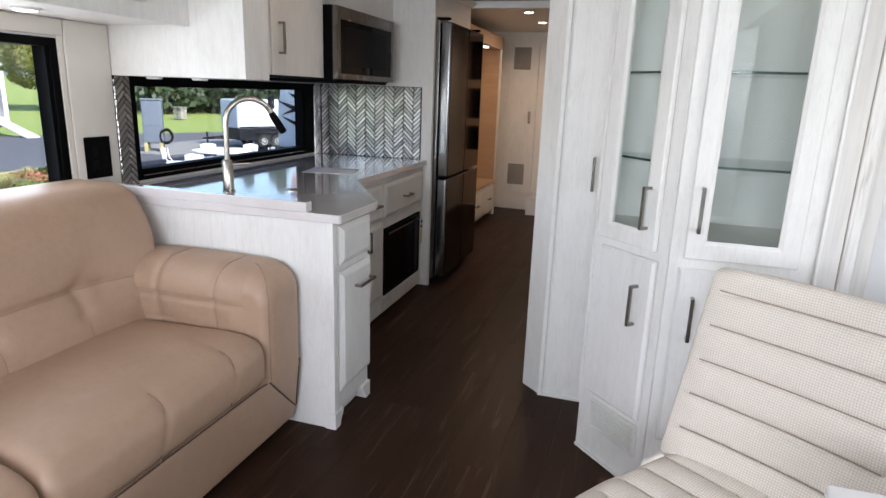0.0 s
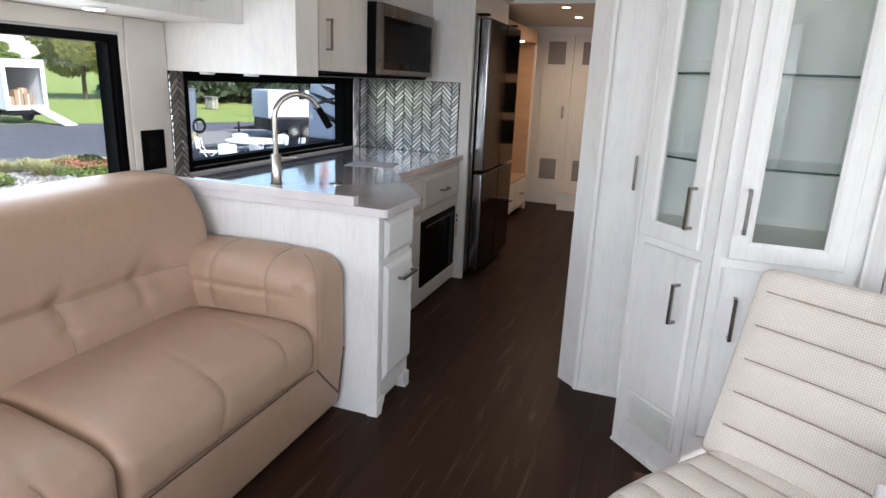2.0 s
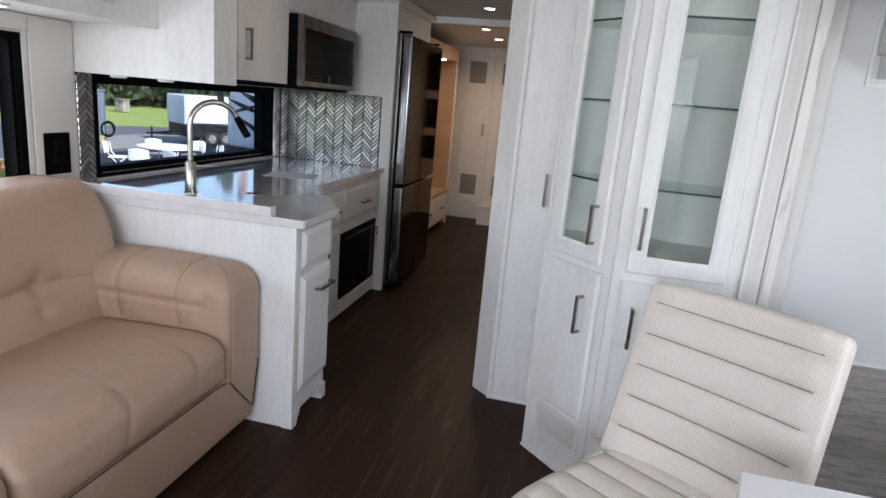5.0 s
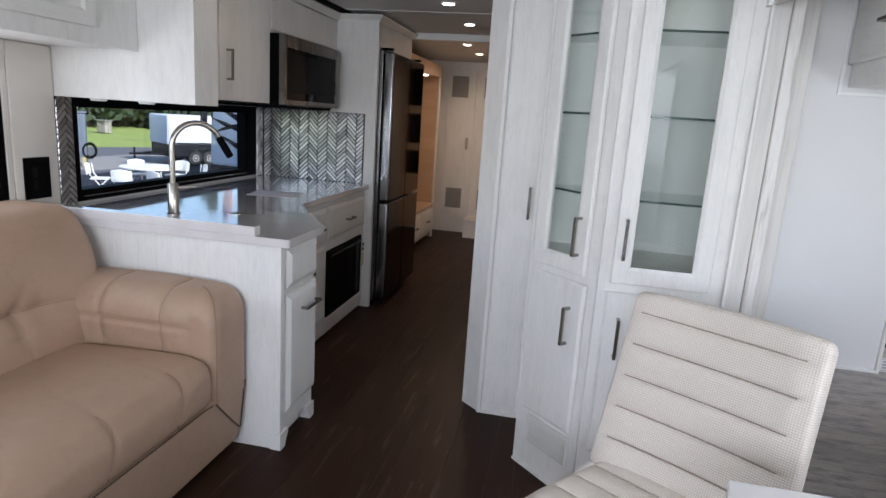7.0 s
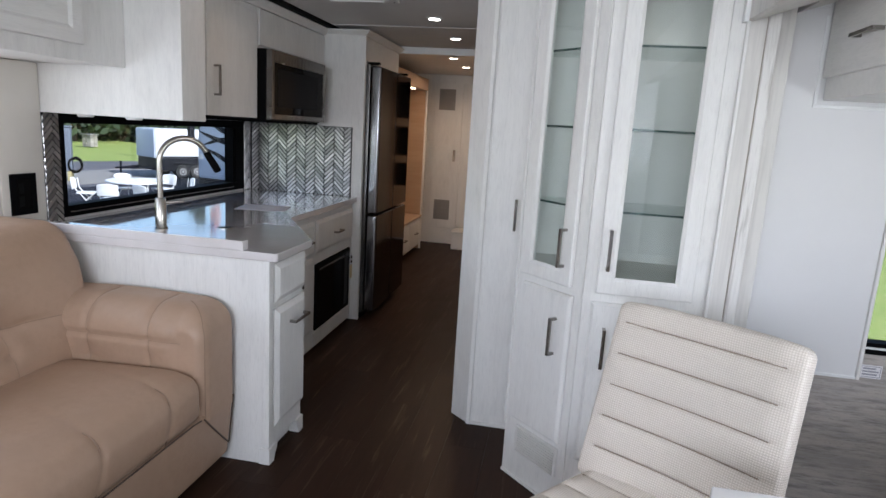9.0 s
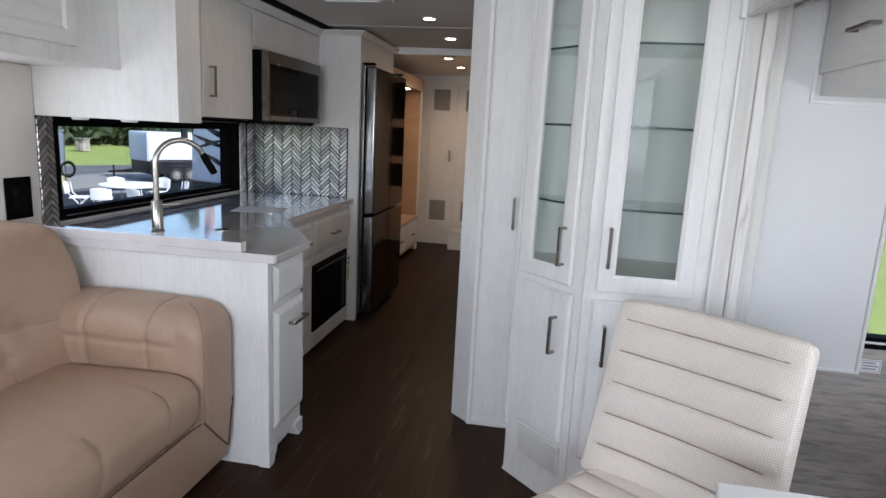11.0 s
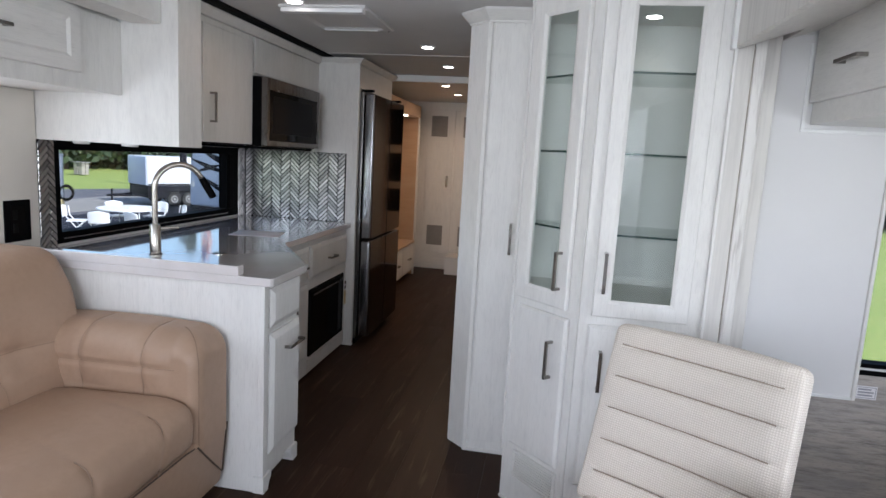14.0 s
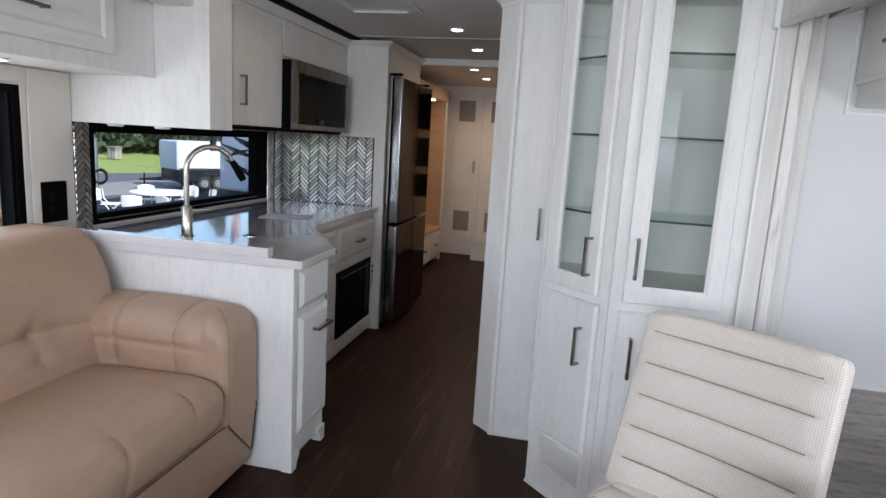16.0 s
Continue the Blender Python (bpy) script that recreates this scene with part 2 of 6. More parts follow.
PLASTIC = mat("white_plastic", (0.80, 0.80, 0.80), 0.45, layers=[((6, 6, 6), (0.76, 0.76, 0.77), 0.4, 0.65, 0.5)])
OVENSTEEL = mat("dark_brushed_steel", (0.15, 0.14, 0.13), 0.28, 1.0, rough_layer=((2, 240, 2), 0.2, 0.36))

# ---- building helpers ----


def linked(name, bm, material, smooth=False, angle=35):
    me = bpy.data.meshes.new(name)
    bmesh.ops.recalc_face_normals(bm, faces=bm.faces)
    bm.to_mesh(me)
    bm.free()
    me.materials.append(material)
    if smooth:
        me.polygons.foreach_set("use_smooth", [True] * len(me.polygons))
        me.set_sharp_from_angle(angle=radians(angle))
    return new(name, me)


def part(name, bm, material, parent, label="", m=None, smooth=False, angle=35):
    ob = linked(name, bm, material, smooth, angle)
    ob.parent = parent
    if m is not None:
        ob.matrix_basis = m
    return tagged(ob, label) if label else ob


def thing(name, m, label, category, group=""):
    ob = new(name)
    ob.empty_display_size = 0.1
    ob.matrix_basis = m
    return tagged(ob, label, category, group)


def structure(name, bm, material, label, smooth=False):
    return tagged(linked(name, bm, material, smooth), label, kind="structure")


def box(bm, x0, x1, y0, y1, z0, z1):
    v = [bm.verts.new((x, y, z)) for x in (x0, x1) for y in (y0, y1) for z in (z0, z1)]
    for f in ((0, 1, 3, 2), (4, 6, 7, 5), (0, 4, 5, 1), (2, 3, 7, 6), (0, 2, 6, 4), (1, 5, 7, 3)):
        bm.faces.new([v[i] for i in f])
    return bm


def rbox(bm, x0, x1, y0, y1, z0, z1, r=0.003, n=(1, 1, 1), arc=1, fn=None):
    """A box with rounded edges: n cells between the roundings, arc steps over each rounding; fn moves the points."""
    lo, hi = Vector((x0, y0, z0)), Vector((x1, y1, z1))
    r = min(r, *((hi - lo) * 0.499))
    cuts = []
    for k in range(3):
        a, b = lo[k], hi[k]
        edge = [a + r * (1 - math.cos(i / (arc + 1) * math.pi / 2)) for i in range(arc + 1)]
        mid = [a + r + (b - a - 2 * r) * i / n[k] for i in range(n[k] + 1)]
        cuts.append(edge + mid + [a + b - e for e in reversed(edge)])
    made = {}

    def vert(i, j, k):
        if (i, j, k) not in made:
            p = Vector((cuts[0][i], cuts[1][j], cuts[2][k]))
            core = Vector([min(max(p[a], lo[a] + r), hi[a] - r) for a in range(3)])
            d = p - core
            if d.length > 1e-9:
                p = core + d.normalized() * r
            made[i, j, k] = bm.verts.new(fn(p) if fn else p)
        return made[i, j, k]

    nx, ny, nz = (len(c) - 1 for c in cuts)
    for k in (0, nz):
        for i in range(nx):
            for j in range(ny):
                bm.faces.new([vert(i, j, k), vert(i + 1, j, k), vert(i + 1, j + 1, k), vert(i, j + 1, k)])
    for j in (0, ny):
        for i in range(nx):
            for k in range(nz):
                bm.faces.new([vert(i, j, k), vert(i + 1, j, k), vert(i + 1, j, k + 1), vert(i, j, k + 1)])
    for i in (0, nx):
        for j in range(ny):
            for k in range(nz):
                bm.faces.new([vert(i, j, k), vert(i, j + 1, k), vert(i, j + 1, k + 1), vert(i, j, k + 1)])
    return bm


def solid(*a, **k):
    return box(bmesh.new(), *a, **k)


def soft(*a, **k):
    return rbox(bmesh.new(), *a, **k)


def cells(bm, axis, a0, a1, u0, u1, z0, z1, holes):
    """A wall slab across axis 'x' or 'y' (a0 to a1 thick), from u0 to u1, with holes (u0, u1, z0, z1)."""
    us = sorted({u0, u1, *(h[0] for h in holes), *(h[1] for h in holes)})
    zs = sorted({z0, z1, *(h[2] for h in holes), *(h[3] for h in holes)})
    for ua, ub in zip(us, us[1:]):
        for za, zb in zip(zs, zs[1:]):
            um, zm = (ua + ub) / 2, (za + zb) / 2
            if not any(h[0] < um < h[1] and h[2] < zm < h[3] for h in holes):
                box(bm, a0, a1, ua, ub, za, zb) if axis == "x" else box(bm, ua, ub, a0, a1, za, zb)
    return bm


def prism(bm, outline, z0, z1):
    """An upright prism over an outline in x, y."""
    low, top = [bm.verts.new((x, y, z0)) for x, y in outline], [bm.verts.new((x, y, z1)) for x, y in outline]
    bm.faces.new(low[::-1])
    bm.faces.new(top)
    for i in range(len(low)):
        j = (i + 1) % len(low)
        bm.faces.new([low[i], low[j], top[j], top[i]])
    return bm


def extrude_profile(bm, pts, axis, a0, a1):
    """A profile (u, z) drawn along x or y from a0 to a1."""
    put = (lambda a, u, z: (a, u, z)) if axis == "x" else (lambda a, u, z: (u, a, z))
    p, q = [bm.verts.new(put(a0, u, z)) for u, z in pts], [bm.verts.new(put(a1, u, z)) for u, z in pts]
    bm.faces.new(p)
    bm.faces.new(q[::-1])
    for i in range(len(p)):
        j = (i + 1) % len(p)
        bm.faces.new([p[i], p[j], q[j], q[i]])
    return bm


def lathe(bm, pts, steps=20, at=(0, 0, 0)):
    """A turned body round z from (radius, z) pairs."""
    rings = [[bm.verts.new((at[0] + r * math.cos(2 * math.pi * i / steps), at[1] + r * math.sin(2 * math.pi * i / steps), at[2] + z)) for i in range(steps)] for r, z in pts]
    for a, b in zip(rings, rings[1:]):
        for i in range(steps):
            j = (i + 1) % steps
            bm.faces.new([a[i], a[j], b[j], b[i]])
    bm.faces.new(rings[0][::-1])
    bm.faces.new(rings[-1])
    return bm


def tube(bm, pts, radius, steps=10):
    """A round bar along a line of points; radius may be one for each."""
    pts = [Vector(p) for p in pts]
    rings, side = [], None
    for i, p in enumerate(pts):
        way = (pts[min(i + 1, len(pts) - 1)] - pts[max(i - 1, 0)]).normalized()
        if side is None:
            side = way.orthogonal().normalized()
        side = (side - way * side.dot(way)).normalized()
        up = way.cross(side)
        r = radius[i] if hasattr(radius, "__len__") else radius
        rings.append([bm.verts.new(p + r * (math.cos(2 * math.pi * k / steps) * side + math.sin(2 * math.pi * k / steps) * up)) for k in range(steps)])
    for a, b in zip(rings, rings[1:]):
        for k in range(steps):
            j = (k + 1) % steps
            bm.faces.new([a[k], a[j], b[j], b[k]])
    bm.faces.new(rings[0][::-1])
    bm.faces.new(rings[-1])
    return bm


def rings_panel(w, h, rings, open_middle=False):
    """A cabinet front, back at y 0 and face to -y, from nested rectangles (inset, depth)."""
    bm = bmesh.new()
    loops = []
    for inset, depth in [(0, 0), *rings]:
        loops.append([bm.verts.new((x, -depth, z)) for x, z in ((inset, inset), (w - inset, inset), (w - inset, h - inset), (inset, h - inset))])
    if open_middle:
        inset = rings[-1][0]
        loops.append([bm.verts.new((x, 0, z)) for x, z in ((inset, inset), (w - inset, inset), (w - inset, h - inset), (inset, h - inset))])
    for a, b in zip(loops, loops[1:]):
        for i in range(4):
            j = (i + 1) % 4
            bm.faces.new([a[i], a[j], b[j], b[i]])
    if open_middle:
        a, b = loops[-1], loops[0]
        for i in range(4):
            j = (i + 1) % 4
            bm.faces.new([a[i], a[j], b[j], b[i]])
    else:
        bm.faces.new(loops[-1])
        bm.faces.new(loops[0][::-1])
    return bm


RAISED = [(0.0, 0.016), (0.003, 0.019), (0.050, 0.019), (0.062, 0.011)]
SLAB = [(0.0, 0.008), (0.018, 0.019), (0.022, 0.020)]


NARROW = [(0.0, 0.011), (0.009, 0.019), (0.012, 0.019)]


def pull(parent, x, z, length, upright, y=-0.019, material=None):
    """A flat bar pull on two posts, on a face that looks to -y."""
    bm, s = bmesh.new(), 0.006
    a, b = (z - length / 2, z + length / 2) if upright else (x - length / 2, x + length / 2)
    if upright:
        rbox(bm, x - s, x + s, y - 0.034, y - 0.025, a, b, 0.0015)
        for c in (a, b - 0.010):
            rbox(bm, x - s, x + s, y - 0.026, y + 0.001, c, c + 0.010, 0.001)
    else:
        rbox(bm, a, b, y - 0.034, y - 0.025, z - s, z + s, 0.0015)
        for c in (a, b - 0.010):
            rbox(bm, c, c + 0.010, y - 0.026, y + 0.001, z - s, z + s, 0.001)
    return part("handle", bm, material or PULL, parent, "brushed nickel bar handle")


def front(name, parent, m, w, h, rings, handle=None, material=None):
    """A door or drawer front at m, with its handle (x, z, length, upright)."""
    ob = part(name, rings_panel(w, h, rings), material or WOOD, parent, m=m)
    if handle:
        pull(ob, *handle)
    return ob


def glass_door(parent, m, w, h, handle, rail=0.062):
    ob = part("glass_door", rings_panel(w, h, [(0.0, 0.016), (0.003, 0.019), (rail - 0.012, 0.019), (rail, 0.012)], True), WOOD, parent, "white-washed wooden door with a clear glass pane", m=m)
    part("pane", solid(rail - 0.004, w - rail + 0.004, -0.009, -0.005, rail - 0.004, h - rail + 0.004), GLASS, ob).visible_shadow = False
    pull(ob, *handle)
    return ob

# ---- shell of the coach ----
CEILING, LEFT, RIGHT, REAR = 2.09, -2.018, 1.78, 7.55
structure("floor", solid(-2.1, 1.9, -2.3, 7.7, -0.14, -0.006), FLOOR, "dark brown wood-look vinyl floor of the coach")
structure("wall_left", cells(bmesh.new(), "x", LEFT - 0.06, LEFT, -0.3, 5.3, 0.0, 2.2, [(0.35, 2.045, 0.90, 1.537), (2.402, 4.05, 0.932, 1.408)]), WHITE, "off-white slide-out side wall with two windows")
structure("wall_slide_front_left", solid(LEFT - 0.06, -1.45, -0.36, -0.3, 0.0, 2.2), WHITE, "plain white end wall of the slide-out")
structure("wall_slide_rear_left", solid(LEFT - 0.06, -1.45, 5.3, 5.36, 0.0, 2.2), WHITE, "plain white end wall of the slide-out")
structure("wall_cab_left", cells(bmesh.new(), "x", -1.51, -1.45, -2.2, -0.36, 0.0, 2.2, [(-1.9, -0.8, 1.0, 1.75)]), WHITE, "white cab side wall with a window")
structure("wall_cab_right", solid(0.86, 0.92, -2.2, -0.36, 0.0, 2.2), WHITE, "plain white cab side wall")
structure("wall_windscreen", cells(bmesh.new(), "y", -2.26, -2.2, -1.51, 0.92, 0.0, 2.2, [(-1.35, 0.76, 0.95, 1.98)]), WHITE, "front wall of the coach with the windscreen opening")
structure("wall_right", cells(bmesh.new(), "x", RIGHT, RIGHT + 0.06, -0.3, 2.48, 0.0, 2.2, [(0.2, 1.75, 0.95, 1.50)]), WHITE, "white dinette slide-out side wall with a window")
structure("wall_slide_front_right", solid(0.86, RIGHT + 0.06, -0.36, -0.3, 0.0, 2.2), WHITE, "plain white end wall of the dinette slide-out")
structure("wall_slide_end", cells(bmesh.new(), "y", 2.42, 2.48, 0.80, RIGHT, 0.0, 2.2, [(1.398, 1.70, 0.70, 1.58)]), GREY, "grey wood-look end wall of the dinette slide-out")
structure("wall_corridor_right", solid(-0.215, -0.155, 2.93, REAR, 0.0, CEILING), WOOD, "white-washed corridor wall")
structure("wall_corridor_left", solid(-1.70, -1.64, 5.36, REAR, 0.0, CEILING), TANWOOD, "warm wood wall behind the open wardrobe")
structure("wall_rear", solid(-1.70, -0.155, REAR, REAR + 0.06, 0.0, CEILING), WOOD, "white-washed rear wall")
structure("ceiling", solid(-1.40, 0.86, -2.26, 5.15, CEILING, CEILING + 0.05), CEIL, "grey padded vinyl ceiling")
structure("ceiling_rear", solid(-1.70, -0.155, 5.15, REAR + 0.06, CEILING, CEILING + 0.05), CEIL, "ceiling over the rear passage")
structure("ceiling_slide_left", solid(LEFT - 0.06, -1.40, -0.36, 5.36, 2.15, 2.2), CEIL, "ceiling of the kitchen slide-out")
structure("ceiling_slide_right", solid(0.86, RIGHT + 0.06, -0.36, 2.48, 2.15, 2.2), CEIL, "ceiling of the dinette slide-out")
structure("wall_behind_hutch", solid(-0.155, 0.86, 2.95, 3.0, 0.0, CEILING), WOOD, "plain wall behind the display cabinet")
structure("trim_ceiling_bar", soft(-1.30, -0.16, 5.10, 5.15, 2.035, 2.089, 0.004), TRIM, "white bar across the ceiling at the passage")
structure("trim_ceiling_seam", soft(-1.38, 0.80, 4.085, 4.10, 2.086, 2.0895, 0.001), TRIM, "thin seam strip on the ceiling")
# black strip put in for the shade between crown and ceiling
structure("trim_slide_seal", soft(-1.46, -1.385, -0.3, 5.10, 2.068, 2.15, 0.004), RUBBER, "black strip standing for the shaded gap above the slide-out")
structure("trim_header_left", soft(-1.535, -1.40, -0.3, 2.296, 1.895, 2.067, 0.004), WOOD_FLAT, "white-washed header over the slide-out opening")
structure("trim_header_right", extrude_profile(bmesh.new(), [(0.757, 1.832), (0.772, 1.830), (1.100, 1.945), (1.100, 2.088), (0.757, 2.088)], "y", -0.3, 2.155), GREYTRIM, "pale header with a slanted soffit over the dinette slide-out opening")
structure("trim_header_soffit", extrude_profile(bmesh.new(), [(0.965, 1.8985), (1.100, 1.9455), (1.100, 2.088), (0.965, 2.088)], "y", 2.156, 2.382), GREYTRIM, "pale slanted soffit at the end of the header")

# slide-out jambs beside the display cabinet
structure("trim_jamb_bead", soft(0.7575, 0.768, 2.160, 2.30, 0.0, 1.868, 0.003), WOOD, "thin upright bead beside the display cabinet")
structure("trim_jamb", soft(0.768, 0.822, 2.175, 2.419, 0.0, 1.950, 0.004), GREYTRIM, "pale greige slide-out jamb")
structure("trim_jamb_line", soft(0.822, 0.829, 2.195, 2.419, 0.0, 1.950, 0.002), SEAM, "thin reddish line of the jamb")
structure("trim_jamb_white", soft(0.829, 0.868, 2.19, 2.419, 0.0, 1.950, 0.006), JAMBWOOD, "white-washed grained slide-out seal strip")
structure("trim_jamb_inner", soft(0.868, 0.938, 2.28, 2.419, 0.0, 1.950, 0.004), GREYTRIM, "greige inner jamb of the slide-out")
structure("trim_panel_edge", soft(0.938, 0.962, 2.385, 2.419, 0.0, 1.925, 0.003), JAMBWOOD, "grained white-washed edge strip of the white wall panel")
structure("wall_panel_white", soft(0.962, 1.385, 2.408, 2.419, 0.60, 2.14, 0.002), WHITE, "smooth white wall panel")
structure("trim_panel_foot", soft(0.962, 1.385, 2.400, 2.4075, 0.600, 0.612, 0.002), TRIM, "thin white strip along the foot of the panel")
structure("trim_panel_head", soft(0.938, 1.075, 2.383, 2.4075, 1.9255, 1.938, 0.002), TRIM, "thin white strip along the head of the panel")
structure("trim_panel_edge_window", soft(1.385, 1.398, 2.398, 2.419, 0.60, 1.60, 0.003), WOOD, "wood-grained edge strip beside the end window")
structure("trim_header_end", soft(0.742, 0.757, 2.140, 2.170, 1.825, 2.088, 0.003), TRIM, "white trim at the end of the header")



def boxuv(ob):
    """Texture coordinates in metres, by the main direction of each face."""
    me = ob.data
    uv = me.uv_layers.new(name="UVMap")
    for f in me.polygons:
        k = max(range(3), key=lambda i: abs(f.normal[i]))
        a, b = ((1, 2), (0, 2), (0, 1))[k]
        for li in f.loop_indices:
            co = me.vertices[me.loops[li].vertex_index].co
            uv.data[li].uv = (co[a], co[b])
    return ob


def wpart(name, bm, material, parent, label="", **k):
    """A part built in world places under a top-level thing."""
    return part(name, bm, material, parent, label, m=parent.matrix_basis.inverted(), **k)


def at_parent(parent, m):
    return parent.matrix_basis.inverted() @ m


TO_X = 90  # turns a face that looks to -y so that it looks to +x


# ---- windows ----
def window(name, x, y0, y1, z0, z1, label, rim, sill):
    """A black-framed window in a side wall at x, seen from inside."""
    ob = structure(name, cells(bmesh.new(), "x", x - 0.055, x + 0.008, y0, y1, z0, z1, [(y0 + rim[0], y1 - rim[1], z0 + sill, z1 - rim[2])]), BLACK, label)
    pane = part("pane", solid(x - 0.040, x - 0.036, y0 + rim[0] - 0.004, y1 - rim[1] + 0.004, z0 + sill - 0.004, z1 - rim[2] + 0.004), WINDOWGLASS, ob)
    pane.visible_shadow = False
    return ob


w1 = window("window_1", LEFT, 0.35, 2.045, 0.90, 1.537, "black-framed window above the sofa", (0.05, 0.055, 0.033), 0.04)
part("frame_bead", soft(LEFT + 0.008, LEFT + 0.016, 2.005, 2.018, 0.93, 1.51, 0.002), BLACK, w1)
w2 = window("window_2", LEFT, 2.402, 4.05, 0.932, 1.408, "wide black-framed kitchen window", (0.022, 0.150, 0.046), 0.052)
part("frame_bead", soft(LEFT + 0.008, LEFT + 0.014, 2.43, 3.90, 0.952, 0.957, 0.001), STEEL, w2)
part("frame_post", soft(LEFT + 0.004, LEFT + 0.018, 3.915, 3.97, 0.985, 1.362, 0.004), BLACK, w2)
bm = cells(bmesh.new(), "y", 2.416, 2.475, 1.398, 1.70, 0.70, 1.58, [(1.40, 1.68, 0.745, 1.55)])
w3 = structure("window_3", bm, BLACK, "black-framed window in the slide-out end wall")
part("pane", solid(1.395, 1.69, 2.455, 2.459, 0.74, 1.555), WINDOWGLASS, w3).visible_shadow = False
part("frame_bead", soft(1.399, 1.70, 2.408, 2.416, 0.722, 0.730, 0.001), TRIM, w3)
bm = cells(bmesh.new(), "x", RIGHT - 0.004, RIGHT + 0.055, 0.2, 1.75, 0.95, 1.50, [(0.25, 1.70, 0.99, 1.46)])
w4 = structure("window_4", bm, BLACK, "black-framed dinette window")
part("pane", solid(RIGHT + 0.036, RIGHT + 0.040, 0.246, 1.704, 0.986, 1.464), WINDOWGLASS, w4).visible_shadow = False

# padded wall post between the windows, with the socket plate
structure("trim_wall_post", soft(LEFT + 0.001, LEFT + 0.014, 2.076, 2.2965, 0.0, 1.61, 0.006, arc=3), PADDED, "cream padded vinyl wall post", True)
structure("trim_window_reveal", soft(LEFT + 0.001, LEFT + 0.012, 2.047, 2.073, 0.0, 1.61, 0.004), PADDED, "cream strip beside the window")
structure("trim_over_window", soft(LEFT + 0.001, LEFT + 0.016, 0.0, 2.073, 1.545, 1.61, 0.004), PADDED, "cream strip above the sofa window")
plate = thing("socket_plate", pose(LEFT + 0.014, 2.18, 1.06), "black socket plate on the padded wall post", "socket")
wpart("plate", soft(LEFT + 0.0142, LEFT + 0.021, 2.112, 2.243, 0.974, 1.149, 0.006, arc=2), BLACK, plate, smooth=True)
wpart("socket", soft(LEFT + 0.0212, LEFT + 0.025, 2.140, 2.212, 0.998, 1.128, 0.003), BLACKGLASS, plate)
for k in range(2):
    wpart("switch", soft(LEFT + 0.0252, LEFT + 0.029, 2.146, 2.170, 1.012 + 0.055 * k, 1.054 + 0.055 * k, 0.002), RUBBER, plate)

note = thing("warning_label", pose(1.43, 2.4185, 0.632), "small white printed label under the end window", "label")
wpart("card", soft(1.400, 1.478, 2.4175, 2.4198, 0.606, 0.658, 0.0005), PAPER, note)
wpart("border", cells(bmesh.new(), "y", 2.4168, 2.4174, 1.404, 1.474, 0.610, 0.654, [(1.4065, 1.4715, 0.6125, 0.6515)]), INK, note)
for k, w in enumerate((0.052, 0.056, 0.046)):
    wpart("print", solid(1.411, 1.411 + w, 2.4168, 2.4174, 0.618 + 0.0115 * k, 0.6245 + 0.0115 * k), INK, note)

# ---- sofa ----
sofa = thing("sofa", pose(-1.5, 1.0, 0), "beige leather sofa with tufted back and padded arms", "sofa")


def base_fn(p):
    lean = 0.10 * max(0.0, 0.31 - p.z) if p.x > -1.3 else 0
    return Vector((p.x - lean, p.y, p.z))


wpart("base", soft(-1.95, -1.022, -0.12, 2.142, 0.045, 0.312, 0.018, n=(4, 8, 4), arc=3, fn=base_fn), LEATHER, sofa, smooth=True, angle=60)
wpart("plinth", soft(-1.85, -1.14, 0.0, 2.10, 0.0, 0.05, 0.005), BLACK, sofa)


def seat_seam(y, x, z):
    """Where a sewn line of a seat cushion runs: askew over the top, then down the front."""
    return y + 0.24 * max(0.0, -1.079 - x) - 0.25 * max(0.0, 0.48 - z)


def seat_fn(y0, y1):
    def fn(p):
        u = (p.y - y0) / (y1 - y0) * 2 - 1
        v = min(max((p.x + 1.62) / 0.6, 0), 1)
        top = min(max((p.z - 0.34) / 0.13, 0.0), 1.0)
        dz = top * (0.022 * (1 - u ** 6) * (1 - (2 * v - 1) ** 4) - 0.018 * (1 - v) - 0.032 * max(0.0, (p.x + 1.15) / 0.128) ** 2)
        dx = 0.014 * (1 - u ** 6) * max(0.0, v - 0.8) / 0.2 * max(0.0, 1 - ((p.z - 0.40) / 0.12) ** 2)
        for first in (0.382, 0.708):
            d = p.y - seat_seam(y0 + first, p.x, p.z)
            pinch = math.exp(-((d / 0.010) ** 2)) * min(1.0, max(0.0, (v - 0.45) / 0.25))
            dz -= 0.005 * pinch * top
            dx -= 0.005 * pinch * max(0.0, v - 0.8) / 0.2
        # the joint between the two cushions runs slightly askew
        slant = 0.075 * min(max((-1.05 - p.x) / 0.45, 0.0), 1.0) * ((1 + u) / 2 if y1 < 1.5 else (1 - u) / 2)
        return Vector((p.x + dx, p.y + slant, p.z + dz))
    return fn


for y0, y1 in ((0.125, 1.019), (1.021, 1.918)):
    wpart("seat_cushion", soft(-1.80, -1.022, y0, y1, 0.305, 0.500, 0.042, n=(16, 70, 5), arc=5, fn=seat_fn(y0, y1)), LEATHER, sofa, smooth=True, angle=80)
for yy in (1.403, 1.729, 0.507, 0.833):
    pts = []
    for i in range(26):
        k = i / 25
        ang = min(max((k - 0.45) / 0.27, 0), 1) * math.pi / 2
        x = -1.33 + 0.233 * min(k / 0.45, 1) + 0.075 * math.sin(ang)
        z = 0.4975 - 0.075 * (1 - math.cos(ang)) - 0.115 * max(0, (k - 0.72) / 0.28) - (0.004 if k < 0.05 else 0)
        pts.append((x + 0.003, seat_seam(yy, x, z), z + 0.003))
    wpart("seam", tube(bmesh.new(), pts, 0.0022, 6), STITCH, sofa, smooth=True)


